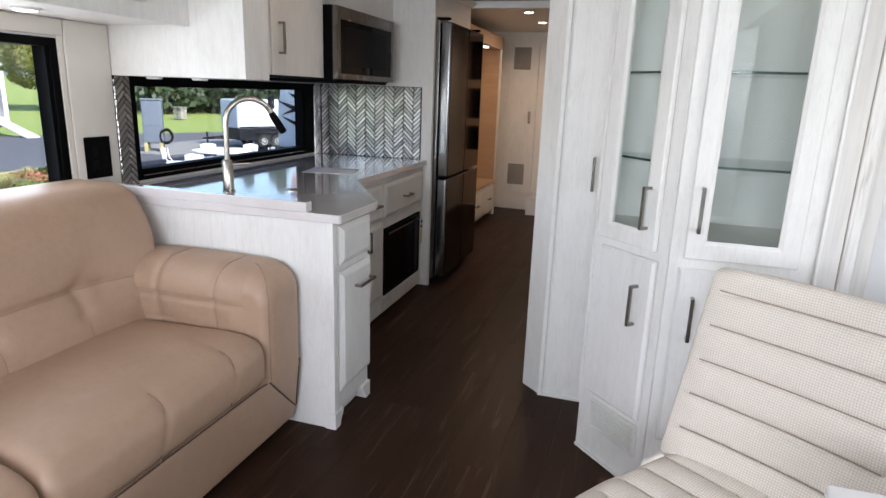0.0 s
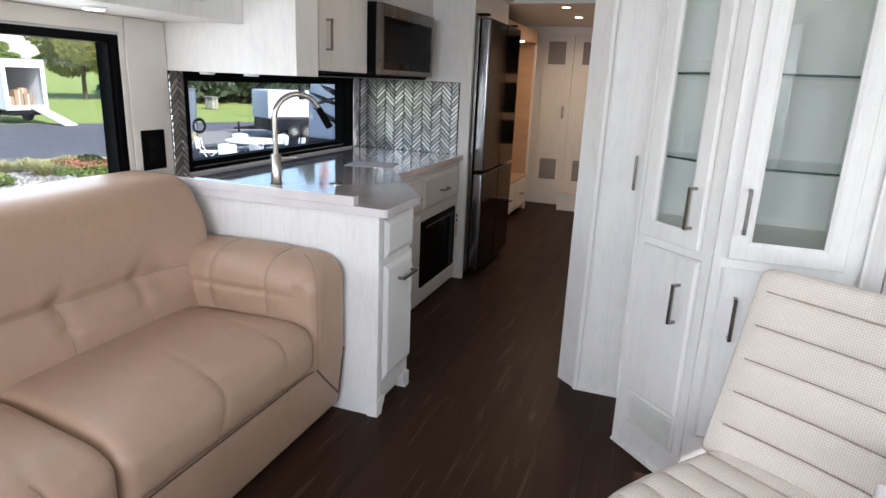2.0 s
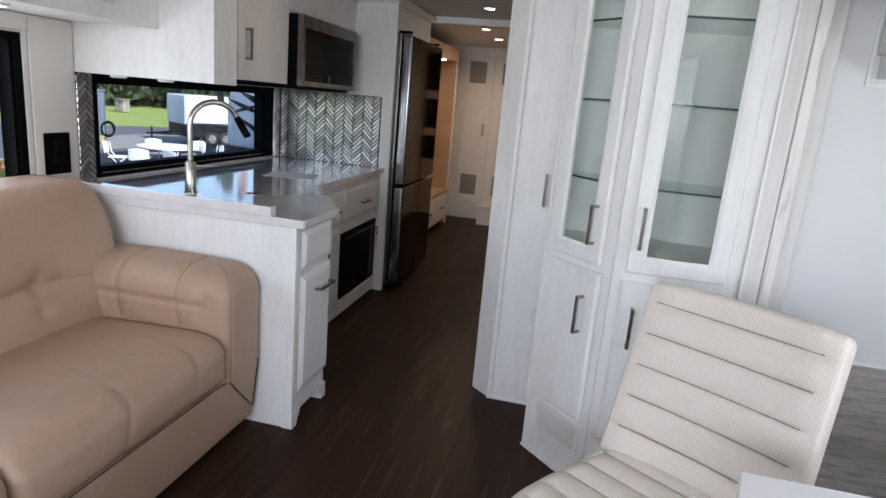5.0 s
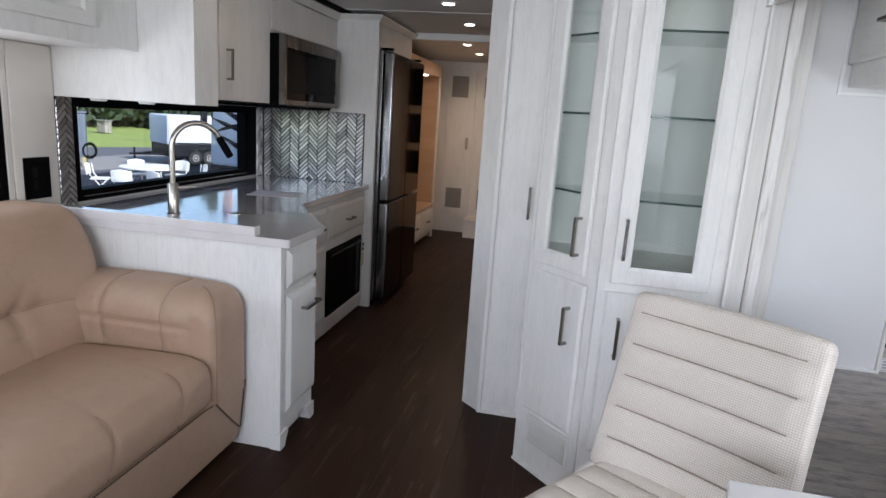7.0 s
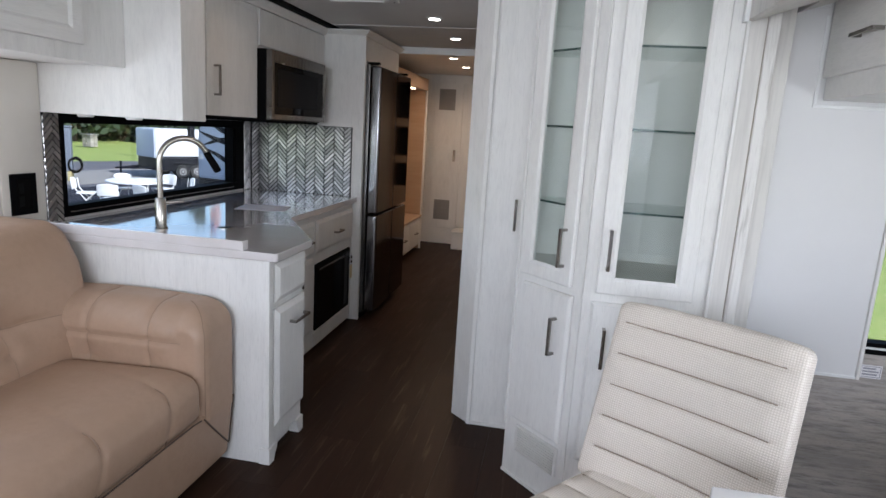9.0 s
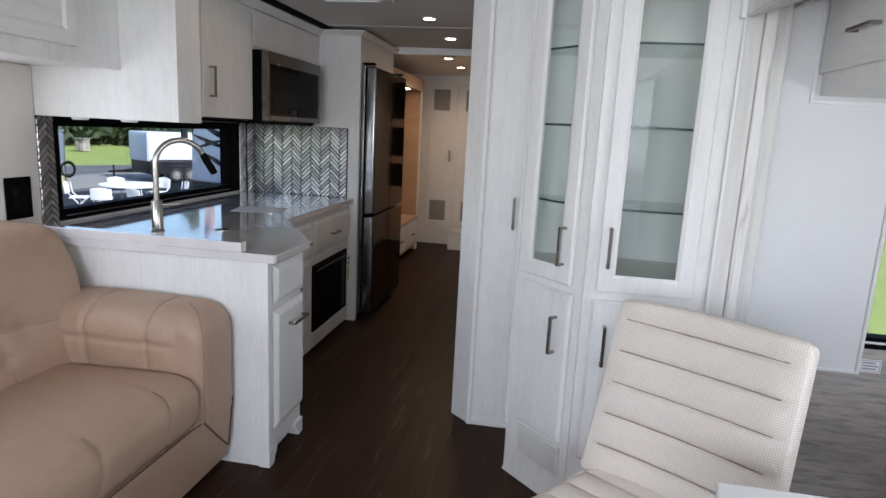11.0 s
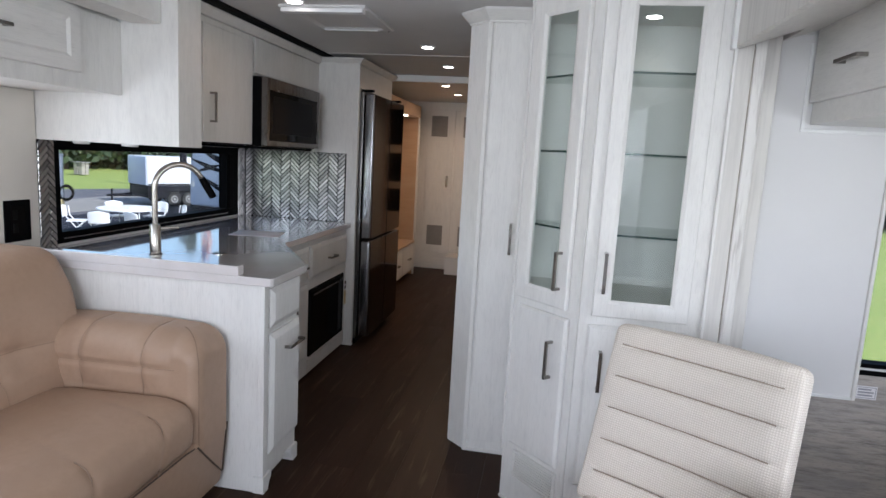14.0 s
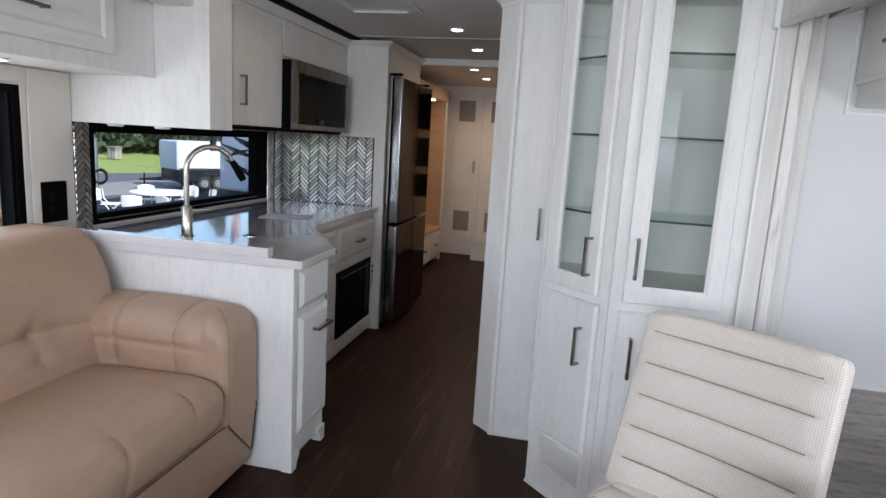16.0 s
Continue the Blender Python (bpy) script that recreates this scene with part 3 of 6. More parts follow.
TUFTS = (1.685, 1.365, 1.045, 0.725, 0.405)


def back_fn(p):
    lean = -0.33 * (p.z - 0.45)
    dx = 0.0
    if p.x > -1.75:
        low = math.exp(-((p.z - 0.655) / 0.014) ** 2)
        dx -= 0.010 * low
        dx += 0.012 * math.sin(min(max((p.z - 0.46) / 0.19, 0), 1) * math.pi)
        dx += 0.032 * math.sin(min(max((p.z - 0.66) / 0.32, 0), 1) * math.pi) ** 0.8
        for ty in TUFTS:
            # buttons at both ends of the short seam, with folds that run up and sideways from them
            d2 = ((p.y - ty) / 0.030) ** 2
            dx -= 0.017 * math.exp(-d2 - ((p.z - 0.655) / 0.040) ** 2)
            dx -= 0.012 * math.exp(-d2 - ((p.z - 0.575) / 0.022) ** 2)
            fold = p.y - ty - 0.55 * (p.z - 0.655)
            dx -= 0.006 * math.exp(-((fold / 0.016) ** 2)) * min(max((0.80 - p.z) / 0.12, 0), 1) * (p.z > 0.655)
            dx -= 0.004 * math.exp(-(((p.y - ty) / 0.10) ** 2) - ((p.z - 0.572) / 0.009) ** 2)
            if 0.46 < p.z < 0.66:
                dx -= 0.004 * math.exp(-((p.y - ty) / 0.009) ** 2)
        end = min(max((1.93 - p.y) / 0.14, 0), 1)
        dx = end * dx + (1 - end) * 0.046 * math.sin(min(max((p.z - 0.46) / 0.52, 0), 1) * math.pi)
    # the upper corner beside the arm swells over it
    dy = 0.03 * min(max((p.z - 0.70) / 0.12, 0), 1) if p.y > 2.0 else 0.0
    return Vector((p.x + lean + dx, p.y + dy, p.z))


wpart("backrest", soft(-1.88, -1.570, -0.08, 2.075, 0.36, 0.985, 0.062, n=(3, 110, 44), arc=5, fn=back_fn), LEATHER, sofa, smooth=True, angle=80)


ARM_X, ARM_Z, ARM_R = -1.125, 0.616, 0.107


def arm_way(s):
    """The arm's outline seen from the side: along the top, round the corner and down the front."""
    if s < 0.675:
        return -1.80 + s, ARM_Z, 0.0, 1.0, 0.0
    a = min((s - 0.675) / ARM_R, math.pi / 2)
    low = max(s - 0.675 - ARM_R * math.pi / 2, 0.0)
    return ARM_X, ARM_Z - low, math.sin(a), math.cos(a), a / (math.pi / 2)


def arm_point(side, face, s, v, lift=0.0):
    """v from 0, deep on the inner side, over the roll to 1, at the outer side."""
    x, z, nx, nz, turn = arm_way(s)
    ry, rd = 0.120 - 0.072 * turn, 0.104 - 0.060 * turn
    wide, ro = 0.228, 0.028
    if v < 0.2:
        off, deep, ny, nd = 0.0, ARM_R + (rd - ARM_R) * v / 0.2, 1.0, 0.0
    elif v < 0.6:
        a = (v - 0.2) / 0.4 * math.pi / 2
        off, deep, ny, nd = ry - ry * math.cos(a), rd - rd * math.sin(a), math.cos(a), math.sin(a)
    elif v < 0.85:
        off, deep, ny, nd = ry + (wide - ro - ry) * (v - 0.6) / 0.25, 0.0, 0.0, 1.0
    else:
        a = min((v - 0.85) / 0.12, 1.0) * math.pi / 2
        off, deep, ny, nd = wide - ro + ro * math.sin(a), ro - ro * math.cos(a) + max(v - 0.97, 0) * 2.6, -math.sin(a), math.cos(a)
    px, pz = x + nx * (ARM_R - deep), z + nz * (ARM_R - deep)
    out = arm_swell(px, pz, turn) * (ny if ny > 0 else 0) + lift
    out -= 0.006 * sum(math.exp(-((px - tx) / 0.013) ** 2) for tx in (-1.24, -1.50)) * nd * (1 - turn) * (v < 0.85)
    bulge = 0.010 * math.sin(min(max((px + 1.7) / 0.6, 0), 1) * math.pi) * nd * (1 - turn)
    return Vector((px + nx * (out * nd + bulge), face + side * (off - out * ny), pz + nz * (out * nd + bulge)))


def arm_swell(x, z, turn):
    """The padding of the inner side, pinched at the seams."""
    fore = min(max((-1.125 - x) / 0.05, 0), 1) * (1 - turn)
    band = min(max((z - 0.45) / 0.06, 0), 1)
    out = 0.014 * math.sin(min(max((z - 0.47) / 0.30, 0), 1) * math.pi)
    out -= 0.010 * math.exp(-((z - 0.595) / 0.010) ** 2)
    out -= 0.006 * math.exp(-((z - 0.500) / 0.014) ** 2) * math.exp(-((x + 1.48) / 0.10) ** 2)
    for tx in (-1.24, -1.50):
        out -= band * 0.007 * math.exp(-(((x - tx) / 0.011) ** 2))
        out -= 0.006 * math.exp(-(((x - tx) / 0.05) ** 2) - ((z - 0.520) / 0.03) ** 2)
    return out * fore


def arm_mesh(side, face, fine):
    bm = bmesh.new()
    tops, fronts = [0.675 * k / (60 * fine) for k in range(60 * fine + 1)], [0.332 * k / (28 * fine) for k in range(28 * fine + 1)]
    bend = 0.675 + ARM_R * math.pi / 2
    ss = tops + [0.675 + ARM_R * math.pi / 2 * k / 12 for k in range(1, 12)] + [bend + f for f in fronts]
    vv = [k / 48 for k in range(49)]
    rows = [[bm.verts.new(arm_point(side, face, s, v)) for v in vv] for s in ss]
    for a, b in zip(rows, rows[1:]):
        for k in range(len(vv) - 1):
            bm.faces.new((a[k], a[k + 1], b[k + 1], b[k]))
    flat = []
    for s in tops:
        x = -1.80 + s
        flat.append([bm.verts.new((x, face - side * arm_swell(x, ARM_Z - f, 0.0), ARM_Z - f)) for f in fronts])
    for a, b in zip(flat, flat[1:]):
        for k in range(len(fronts) - 1):
            bm.faces.new((a[k], b[k], b[k + 1], a[k + 1]))
    bmesh.ops.remove_doubles(bm, verts=bm.verts[:], dist=0.0006)
    bmesh.ops.recalc_face_normals(bm, faces=bm.faces[:])
    return bm


wpart("armrest", arm_mesh(1, 1.918, 1), LEATHER, sofa, smooth=True, angle=80)
wpart("armrest", arm_mesh(-1, 0.122, 1), LEATHER, sofa, smooth=True, angle=80)
wpart("piping", tube(bmesh.new(), [(-1.0185, 0.13 + 0.0905 * i, 0.3125) for i in range(20)] + [(-1.0185, 1.90, 0.308)], 0.0032, 6), PIPING, sofa, smooth=True)
wpart("piping", tube(bmesh.new(), [(-1.0195 - 0.1 * (0.31 - z), y, z) for y, z in ((1.926, 0.300), (1.99, 0.235), (2.06, 0.166), (2.128, 0.100))], 0.0034, 6), PIPING, sofa, smooth=True)
wpart("piping", tube(bmesh.new(), [(-1.0225 - 0.1 * (0.31 - z), 2.1385, z) for z in (0.312, 0.24, 0.17, 0.098)], 0.0030, 6), PIPING, sofa, smooth=True)
ARM_END = 0.675 + ARM_R * math.pi / 2 + 0.32
wpart("piping", tube(bmesh.new(), [arm_point(1, 1.918, 0.20 + (ARM_END - 0.20) * i / 70, 0.93) for i in range(71)], 0.0028, 6), PIPING, sofa, smooth=True)
back_skin = back_fn
wpart("seam", tube(bmesh.new(), [Vector((x, 1.918 - arm_swell(x, 0.595, 0.0) - 0.0008, 0.595)) for x in [-1.62 + 0.51 * i / 30 for i in range(31)]], 0.0015, 6), STITCH, sofa, smooth=True)
for x in (-1.24, -1.50):
    wpart("seam", tube(bmesh.new(), [Vector((x, 1.918 - arm_swell(x, z, 0.0) - 0.0012, z)) for z in (0.47, 0.50, 0.53, 0.56, 0.58, 0.595, 0.61)] + [arm_point(1, 1.918, x + 1.80, 0.12 + 0.70 * i / 20, 0.0012) for i in range(21)], 0.0014, 6), STITCH, sofa, smooth=True)
wpart("seam", tube(bmesh.new(), [arm_point(1, 1.918, 0.66 + (ARM_END - 0.66) * i / 50, 0.60 - 0.15 * min(i / 14, 1), 0.0012) for i in range(51)], 0.0015, 6), STITCH, sofa, smooth=True)
wpart("seam", tube(bmesh.new(), [back_skin(Vector((-1.570, -0.02 + 1.99 * i / 120, 0.655))) + Vector((0.0008, 0, 0)) for i in range(121)], 0.0018, 6), STITCH, sofa, smooth=True)
for y in TUFTS:
    wpart("seam", tube(bmesh.new(), [back_skin(Vector((-1.570, y, 0.48 + 0.172 * i / 14))) + Vector((0.0008, 0, 0)) for i in range(15)], 0.0016, 6), STITCH, sofa, smooth=True)

# ---- lounge chair with ribbed cloth ----
chair = thing("side_chair", pose(0.576, 1.591, 0, 0, 0, -35), "cream woven upholstered chair with horizontal ribs", "chair")


RIB, RIB_AT = 0.0955, 0.006


def rib_fn(p):
    # deep creases between full ribs, a plain border at the sides and a boxed edge behind it
    bow = -0.035 * (p.x / 0.262) ** 2
    x = p.x * (1 + 0.03 * (1 - p.z / 0.556))
    drop = 0.012 * (abs(p.x) / 0.262) ** 3 * (p.z > 0.4)
    if p.y < 0.02:
        k = ((p.z - RIB_AT) / RIB) % 1.0
        swell = 0.017 * math.sin(math.pi * k) ** 0.5 * (0.82 + 0.18 * k)
        side = max(min(1.0, (0.240 - abs(p.x)) / 0.035), 0.0)
        pucker = 0.0012 * math.sin(p.x * 90 + 7 * math.floor((p.z - RIB_AT) / RIB)) * math.exp(-((k - 0.5) / 0.4) ** 2)
        return Vector((x, p.y + bow - (swell + pucker) * side, p.z - drop))
    return Vector((x, p.y + bow, p.z - drop))


lean = pose(0, 0.0, 0.428, -16)
boxuv(part("backrest", soft(-0.262, 0.262, 0.0, 0.10, 0.0, 0.556, 0.026, n=(26, 2, 180), arc=4, fn=rib_fn), CLOTH, chair, m=lean, smooth=True, angle=70))


def seat_rib(p):
    wide = 1 + 0.10 * min(max(-p.y / 0.25, 0.0), 1.0)
    y = p.y + 0.055 * (abs(p.x) / 0.258) ** 4 * min(max((-0.25 - p.y) / 0.25, 0.0), 1.0)
    if p.z > 0.40:
        k = ((p.y + 0.5) / 0.090) % 1.0
        side = max(min(1.0, (0.240 - abs(p.x)) / 0.035), 0)
        return Vector((p.x * wide, y, p.z + 0.014 * math.sin(math.pi * k) ** 0.5 * side - 0.03 * max(0.0, (-0.36 - p.y) / 0.14) ** 2))
    return Vector((p.x * wide, y, p.z))


boxuv(part("seat", soft(-0.258, 0.258, -0.50, 0.05, 0.32, 0.455, 0.050, n=(24, 100, 2), arc=4, fn=seat_rib), CLOTH, chair, smooth=True, angle=70))
for i in range(1, 6):
    part("seam", tube(bmesh.new(), [(x, -0.0046 - 0.035 * (x / 0.262) ** 2, RIB_AT + RIB * i) for x in [-0.226 + 0.444 * k / 12 for k in range(13)]], 0.0020, 6), SEAM, chair, m=lean, smooth=True)
for i in range(1, 6):
    part("seam", tube(bmesh.new(), [(x, -0.5 + 0.090 * i, 0.457) for x in (-0.225, 0.0, 0.225)], 0.0018, 6), SEAM, chair, smooth=True)
for x in (-0.247, 0.247):
    part("edge_seam", tube(bmesh.new(), [(x * (1 + 0.03 * (1 - z / 0.556)), -0.035 * (x / 0.262) ** 2 + 0.0045, z - (0.010 if z > 0.4 else 0)) for z in [0.03 + 0.05 * k for k in range(11)]], 0.0022, 6), CLOTH_EDGE, chair, m=lean, smooth=True)
for x in (-0.23, 0.23):
    for y in (-0.42, 0.02):
        part("leg", lathe(bmesh.new(), [(0.016, 0), (0.022, 0.32)], 12, (x, y, 0)), NICKEL, chair, smooth=True)

# ---- table ----
table = thing("dining_table", pose(1.1, 0.85, 0), "white quartz-topped dinette table", "table")
bm = prism(bmesh.new(), [(0.582, 1.221), (1.70, 1.221), (1.70, 0.42), (0.56, 0.42), (0.53, 0.47), (0.53, 1.03)], 0.705, 0.74)
bmesh.ops.bevel(bm, geom=[e for e in bm.edges], offset=0.004, segments=2, affect="EDGES", profile=0.5)
wpart("tabletop", bm, TABLE, table)
wpart("apron", solid(0.70, 1.68, 0.55, 1.10, 0.64, 0.7049), WOOD_FLAT, table)
wpart("pedestal", soft(1.00, 1.16, 0.74, 0.90, 0.02, 0.64, 0.01), WOOD, table)
wpart("foot", soft(0.80, 1.36, 0.66, 0.98, 0.0, 0.025, 0.008), NICKEL, table)

# ---- display cabinet ----
hutch = thing("display_cabinet", pose(0.45, 2.55, 0), "white-washed oak corner cabinet with glass doors", "cabinet")
DIAG = pose(0.089, 2.419, 0, 0, 0, -45)
FLATM = pose(0.335, 2.173, 0)
frame_bm = cells(bmesh.new(), "y", 0.0, 0.02, 0.0, 0.348, 0.0, CEILING - 0.002, [(0.06, 0.29, 0.945, 1.975)])
part("face_frame", frame_bm, WOOD, hutch, m=at_parent(hutch, DIAG))
frame_bm = cells(bmesh.new(), "y", 0.0, 0.02, 0.006, 0.422, 0.0, CEILING - 0.002, [(0.10, 0.32, 0.945, 1.975)])
part("face_frame", frame_bm, WOOD, hutch, m=at_parent(hutch, FLATM))
wpart("side_panel", solid(0.089, 0.107, 2.43, 2.78, 0.0, 2.088), WOOD, hutch)
wpart("side_panel", solid(0.739, 0.757, 2.195, 2.78, 0.0, 2.088), WOOD, hutch)
wpart("back_panel", solid(0.107, 0.739, 2.60, 2.618, 0.90, 2.0), WOOD, hutch)
inside = [(0.108, 2.452), (0.350, 2.205), (0.738, 2.205), (0.738, 2.599), (0.108, 2.599)]
wpart("cabinet_floor", prism(bmesh.new(), inside, 0.915, 0.935), WOOD_FLAT, hutch)
wpart("cabinet_top", prism(bmesh.new(), inside, 1.99, 2.0), WOOD_FLAT, hutch)
glass_door(hutch, at_parent(hutch, DIAG @ pose(0.030, -0.002, 0.893)), 0.270, 1.13, (0.232, 0.142, 0.145, True))
glass_door(hutch, at_parent(hutch, FLATM @ pose(0.046, -0.002, 0.893)), 0.328, 1.13, (0.030, 0.162, 0.145, True))
front("door", hutch, at_parent(hutch, DIAG @ pose(0.048, -0.002, 0.272)), 0.265, 0.590, NARROW, (0.204, 0.420, 0.148, True))
front("door", hutch, at_parent(hutch, FLATM @ pose(0.036, -0.002, 0.235)), 0.338, 0.624, NARROW, (0.052, 0.460, 0.148, True))
for z in (1.755, 1.473, 1.180):
    shelf = wpart("glass_shelf", prism(bmesh.new(), [(0.125, 2.475), (0.362, 2.235), (0.736, 2.235), (0.736, 2.597), (0.125, 2.597)], z - 0.004, z + 0.004), SHELFGLASS, hutch, "clear glass shelf")
    shelf.visible_shadow = False
    part("edge", prism(bmesh.new(), [(0.125, 2.4725), (0.361, 2.2325), (0.736, 2.2325), (0.736, 2.2345), (0.3618, 2.2345), (0.125, 2.4745)], z - 0.004, z + 0.004), EDGE, shelf, "dark green glass edge")
    for x, y in ((0.345, 2.27), (0.735, 2.30), (0.112, 2.50)):
        wpart("shelf_clip", soft(x - 0.005, x + 0.005, y - 0.005, y + 0.005, z - 0.024, z - 0.0045, 0.001), CHROME, hutch)
# louvred vent in the foot of the narrow face
vent = part("vent_grille", rings_panel(0.236, 0.118, [(0.0, 0.012), (0.003, 0.016), (0.006, 0.016), (0.010, 0.004)]), WOOD_FLAT, hutch, m=at_parent(hutch, DIAG @ pose(0.076, -0.001, 0.130)))
for k in range(9):
    part("slat", soft(0.011, 0.225, -0.014, -0.0045, 0.0125 + 0.0107 * k, 0.0190 + 0.0107 * k, 0.0015), WOOD_FLAT, vent)
part("base_bead", soft(0.0, 0.348, -0.008, -0.0005, 0.0, 0.012, 0.002), WOOD_FLAT, hutch, m=at_parent(hutch, DIAG))
part("corner_bead", soft(-0.010, 0.004, -0.006, 0.012, 0.215, 2.088, 0.003), WOOD, hutch, m=at_parent(hutch, DIAG))

# ---- tall cabinet at the corridor ----
tall = thing("tall_cabinet", pose(-0.06, 2.85, 0), "white-washed oak tall cabinet at the corridor corner", "cabinet")
wpart("body", prism(bmesh.new(), [(-0.216, 2.880), (-0.118, 2.790), (0.088, 2.790), (0.088, 2.949), (-0.216, 2.949)], 0.0, 2.055), WOOD, tall)
front("door", tall, at_parent(tall, pose(-0.098, 2.789, 0.06)), 0.172, 1.97, [(0.0, 0.004), (0.002, 0.006)], (0.136, 1.010, 0.145, True))
wpart("corner_bead", soft(-0.128, -0.106, 2.778, 2.800, 0.0, 2.03, 0.004), WOOD, tall)
wpart("base_bead", soft(-0.108, 0.086, 2.780, 2.7895, 0.0, 0.014, 0.002), WOOD_FLAT, tall)
bm = bmesh.new()
low = [(-0.222, 2.874), (-0.122, 2.778), (0.088, 2.778), (0.088, 2.949), (-0.222, 2.949)]
high = [(-0.262, 2.864), (-0.140, 2.738), (0.088, 2.738), (0.088, 2.949), (-0.262, 2.949)]
rings = [[bm.verts.new((x, y, z)) for x, y in o] for o, z in ((low, 2.030), (low, 2.040), (high, 2.078), (high, 2.088))]
for a, b in zip(rings, rings[1:]):
    for i in range(5):
        bm.faces.new([a[i], a[(i + 1) % 5], b[(i + 1) % 5], b[i]])
bm.faces.new(rings[0][::-1])
bm.faces.new(rings[-1])
wpart("crown_moulding", bm, WOOD_FLAT, tall)

# ---- kitchen ----
pen = thing("peninsula_cabinet", pose(-1.2, 2.5, 0), "white-washed oak peninsula cabinet behind the sofa", "cabinet")
wpart("body", prism(bmesh.new(), [(-2.016, 2.172), (-0.884, 2.172), (-0.884, 2.500), (-1.235, 2.998), (-2.016, 2.998)], 0.072, 0.884), WOOD, pen)
wpart("front_panel", soft(-2.016, -0.905, 2.166, 2.1715, 0.0, 0.884, 0.002), WOOD, pen)
wpart("corner_post", soft(-0.906, -0.876, 2.163, 2.200, 0.072, 0.884, 0.003), WOOD, pen)
front("drawer", pen, at_parent(pen, pose(-0.884, 2.212, 0.700, 0, 0, TO_X)), 0.290, 0.164, [(0.0, 0.008), (0.022, 0.020), (0.026, 0.021)])
front("door", pen, at_parent(pen, pose(-0.884, 2.212, 0.152, 0, 0, TO_X)), 0.294, 0.520, [(0.0, 0.008), (0.022, 0.020), (0.026, 0.021)], (0.190, 0.435, 0.150, False))
for y in (2.160, 2.428):
    pts = [(y, 0.072), (y, 0.0), (y + 0.045, 0.0), (y + 0.050, 0.020), (y + 0.058, 0.035), (y + 0.070, 0.045), (y + 0.076, 0.072)]
    if y > 2.3:
        pts = [(2 * y + 0.076 - a, b) for a, b in pts][::-1]
    wpart("foot", extrude_profile(bmesh.new(), pts, "x", -0.920, -0.872), WOOD, pen)
wpart("toe_board", solid(-0.960, -0.925, 2.20, 2.47, 0.0, 0.071), WOOD_FLAT, pen)
# fronts on the slanted side
SLANT = pose(-0.884, 2.500, 0, 0, 0, math.degrees(math.atan2(0.498, -0.351)))
front("drawer", pen, at_parent(pen, SLANT @ pose(0.05, -0.001, 0.700)), 0.52, 0.164, SLAB, (0.26, 0.082, 0.12, False))
front("door", pen, at_parent(pen, SLANT @ pose(0.05, -0.001, 0.152)), 0.52, 0.520, SLAB, (0.26, 0.475, 0.10, False))

counter = thing("countertop", pose(-1.5, 3.0, 0.884), "polished pale quartz countertop with a raised ledge", "countertop")
bm = prism(bmesh.new(), [(-2.017, 2.150), (-0.846, 2.150), (-0.838, 2.158), (-0.838, 2.500), (-1.19, 3.03), (-1.19, 4.163), (-2.017, 4.163)], 0.8845, 0.9185)
bmesh.ops.bevel(bm, geom=[e for e in bm.edges], offset=0.003, segments=2, affect="EDGES", profile=0.5)
wpart("slab", bm, QUARTZ, counter)
wpart("ledge", soft(-2.017, -0.980, 2.146, 2.190, 0.9187, 0.958, 0.003), QUARTZ, counter)

base = thing("base_cabinet", pose(-1.6, 3.55, 0), "white-washed oak base cabinet with a wide drawer", "cabinet")
wpart("body", solid(-2.016, -1.245, 3.002, 4.162, 0.09, 0.884), WOOD, base)
wpart("face_frame", cells(bmesh.new(), "x", -1.245, -1.222, 3.002, 4.162, 0.02, 0.884, [(3.470, 4.105, 0.130, 0.562)]), WOOD, base)
front("drawer", base, at_parent(base, pose(-1.222, 3.462, 0.632, 0, 0, TO_X)), 0.672, 0.206, SLAB, (0.345, 0.095, 0.12, False))
front("drawer", base, at_parent(base, pose(-1.222, 3.14, 0.632, 0, 0, TO_X)), 0.29, 0.206, SLAB, (0.16, 0.095, 0.10, False))
front("door", base, at_parent(base, pose(-1.222, 3.14, 0.140, 0, 0, TO_X)), 0.29, 0.470, SLAB, (0.05, 0.40, 0.12, True))
front("door", base, at_parent(base, pose(-1.222, 3.46, 0.030, 0, 0, TO_X)), 0.66, 0.085, [(0.0, 0.004), (0.004, 0.007)])
wash = thing("dishwasher", pose(-1.5, 3.79, 0.13), "black glass drawer dishwasher built into the cabinet", "dishwasher")
wpart("frame", cells(bmesh.new(), "x", -1.2445, -1.212, 3.472, 4.103, 0.132, 0.560, [(3.492, 4.083, 0.152, 0.540)]), BLACK, wash)
wpart("glass_front", soft(-1.2440, -1.215, 3.4925, 4.0825, 0.1525, 0.5395, 0.002), BLACKGLASS, wash)
wpart("handle", soft(-1.210, -1.200, 3.51, 4.065, 0.515, 0.530, 0.003), DARKSTEEL, wash)
tag = thing("energy_tag", pose(-1.205, 4.125, 0.42), "small yellow and white paper tag hanging beside the dishwasher", "tag")
YELLOW = mat("yellow_paper", (0.72, 0.58, 0.30), 0.7, layers=[((40, 40, 40), (0.66, 0.52, 0.26), 0.4, 0.6, 0.5)])
wpart("card", soft(-1.209, -1.2065, 4.108, 4.148, 0.325, 0.425, 0.0006), YELLOW, tag)
wpart("card", soft(-1.209, -1.2065, 4.108, 4.148, 0.4255, 0.510, 0.0006), PAPER, tag, "white paper")
for k in range(2):
    wpart("print", solid(-1.2064, -1.2058, 4.113, 4.143, 0.440 + 0.034 * k, 0.460 + 0.034 * k), BLACK, tag)

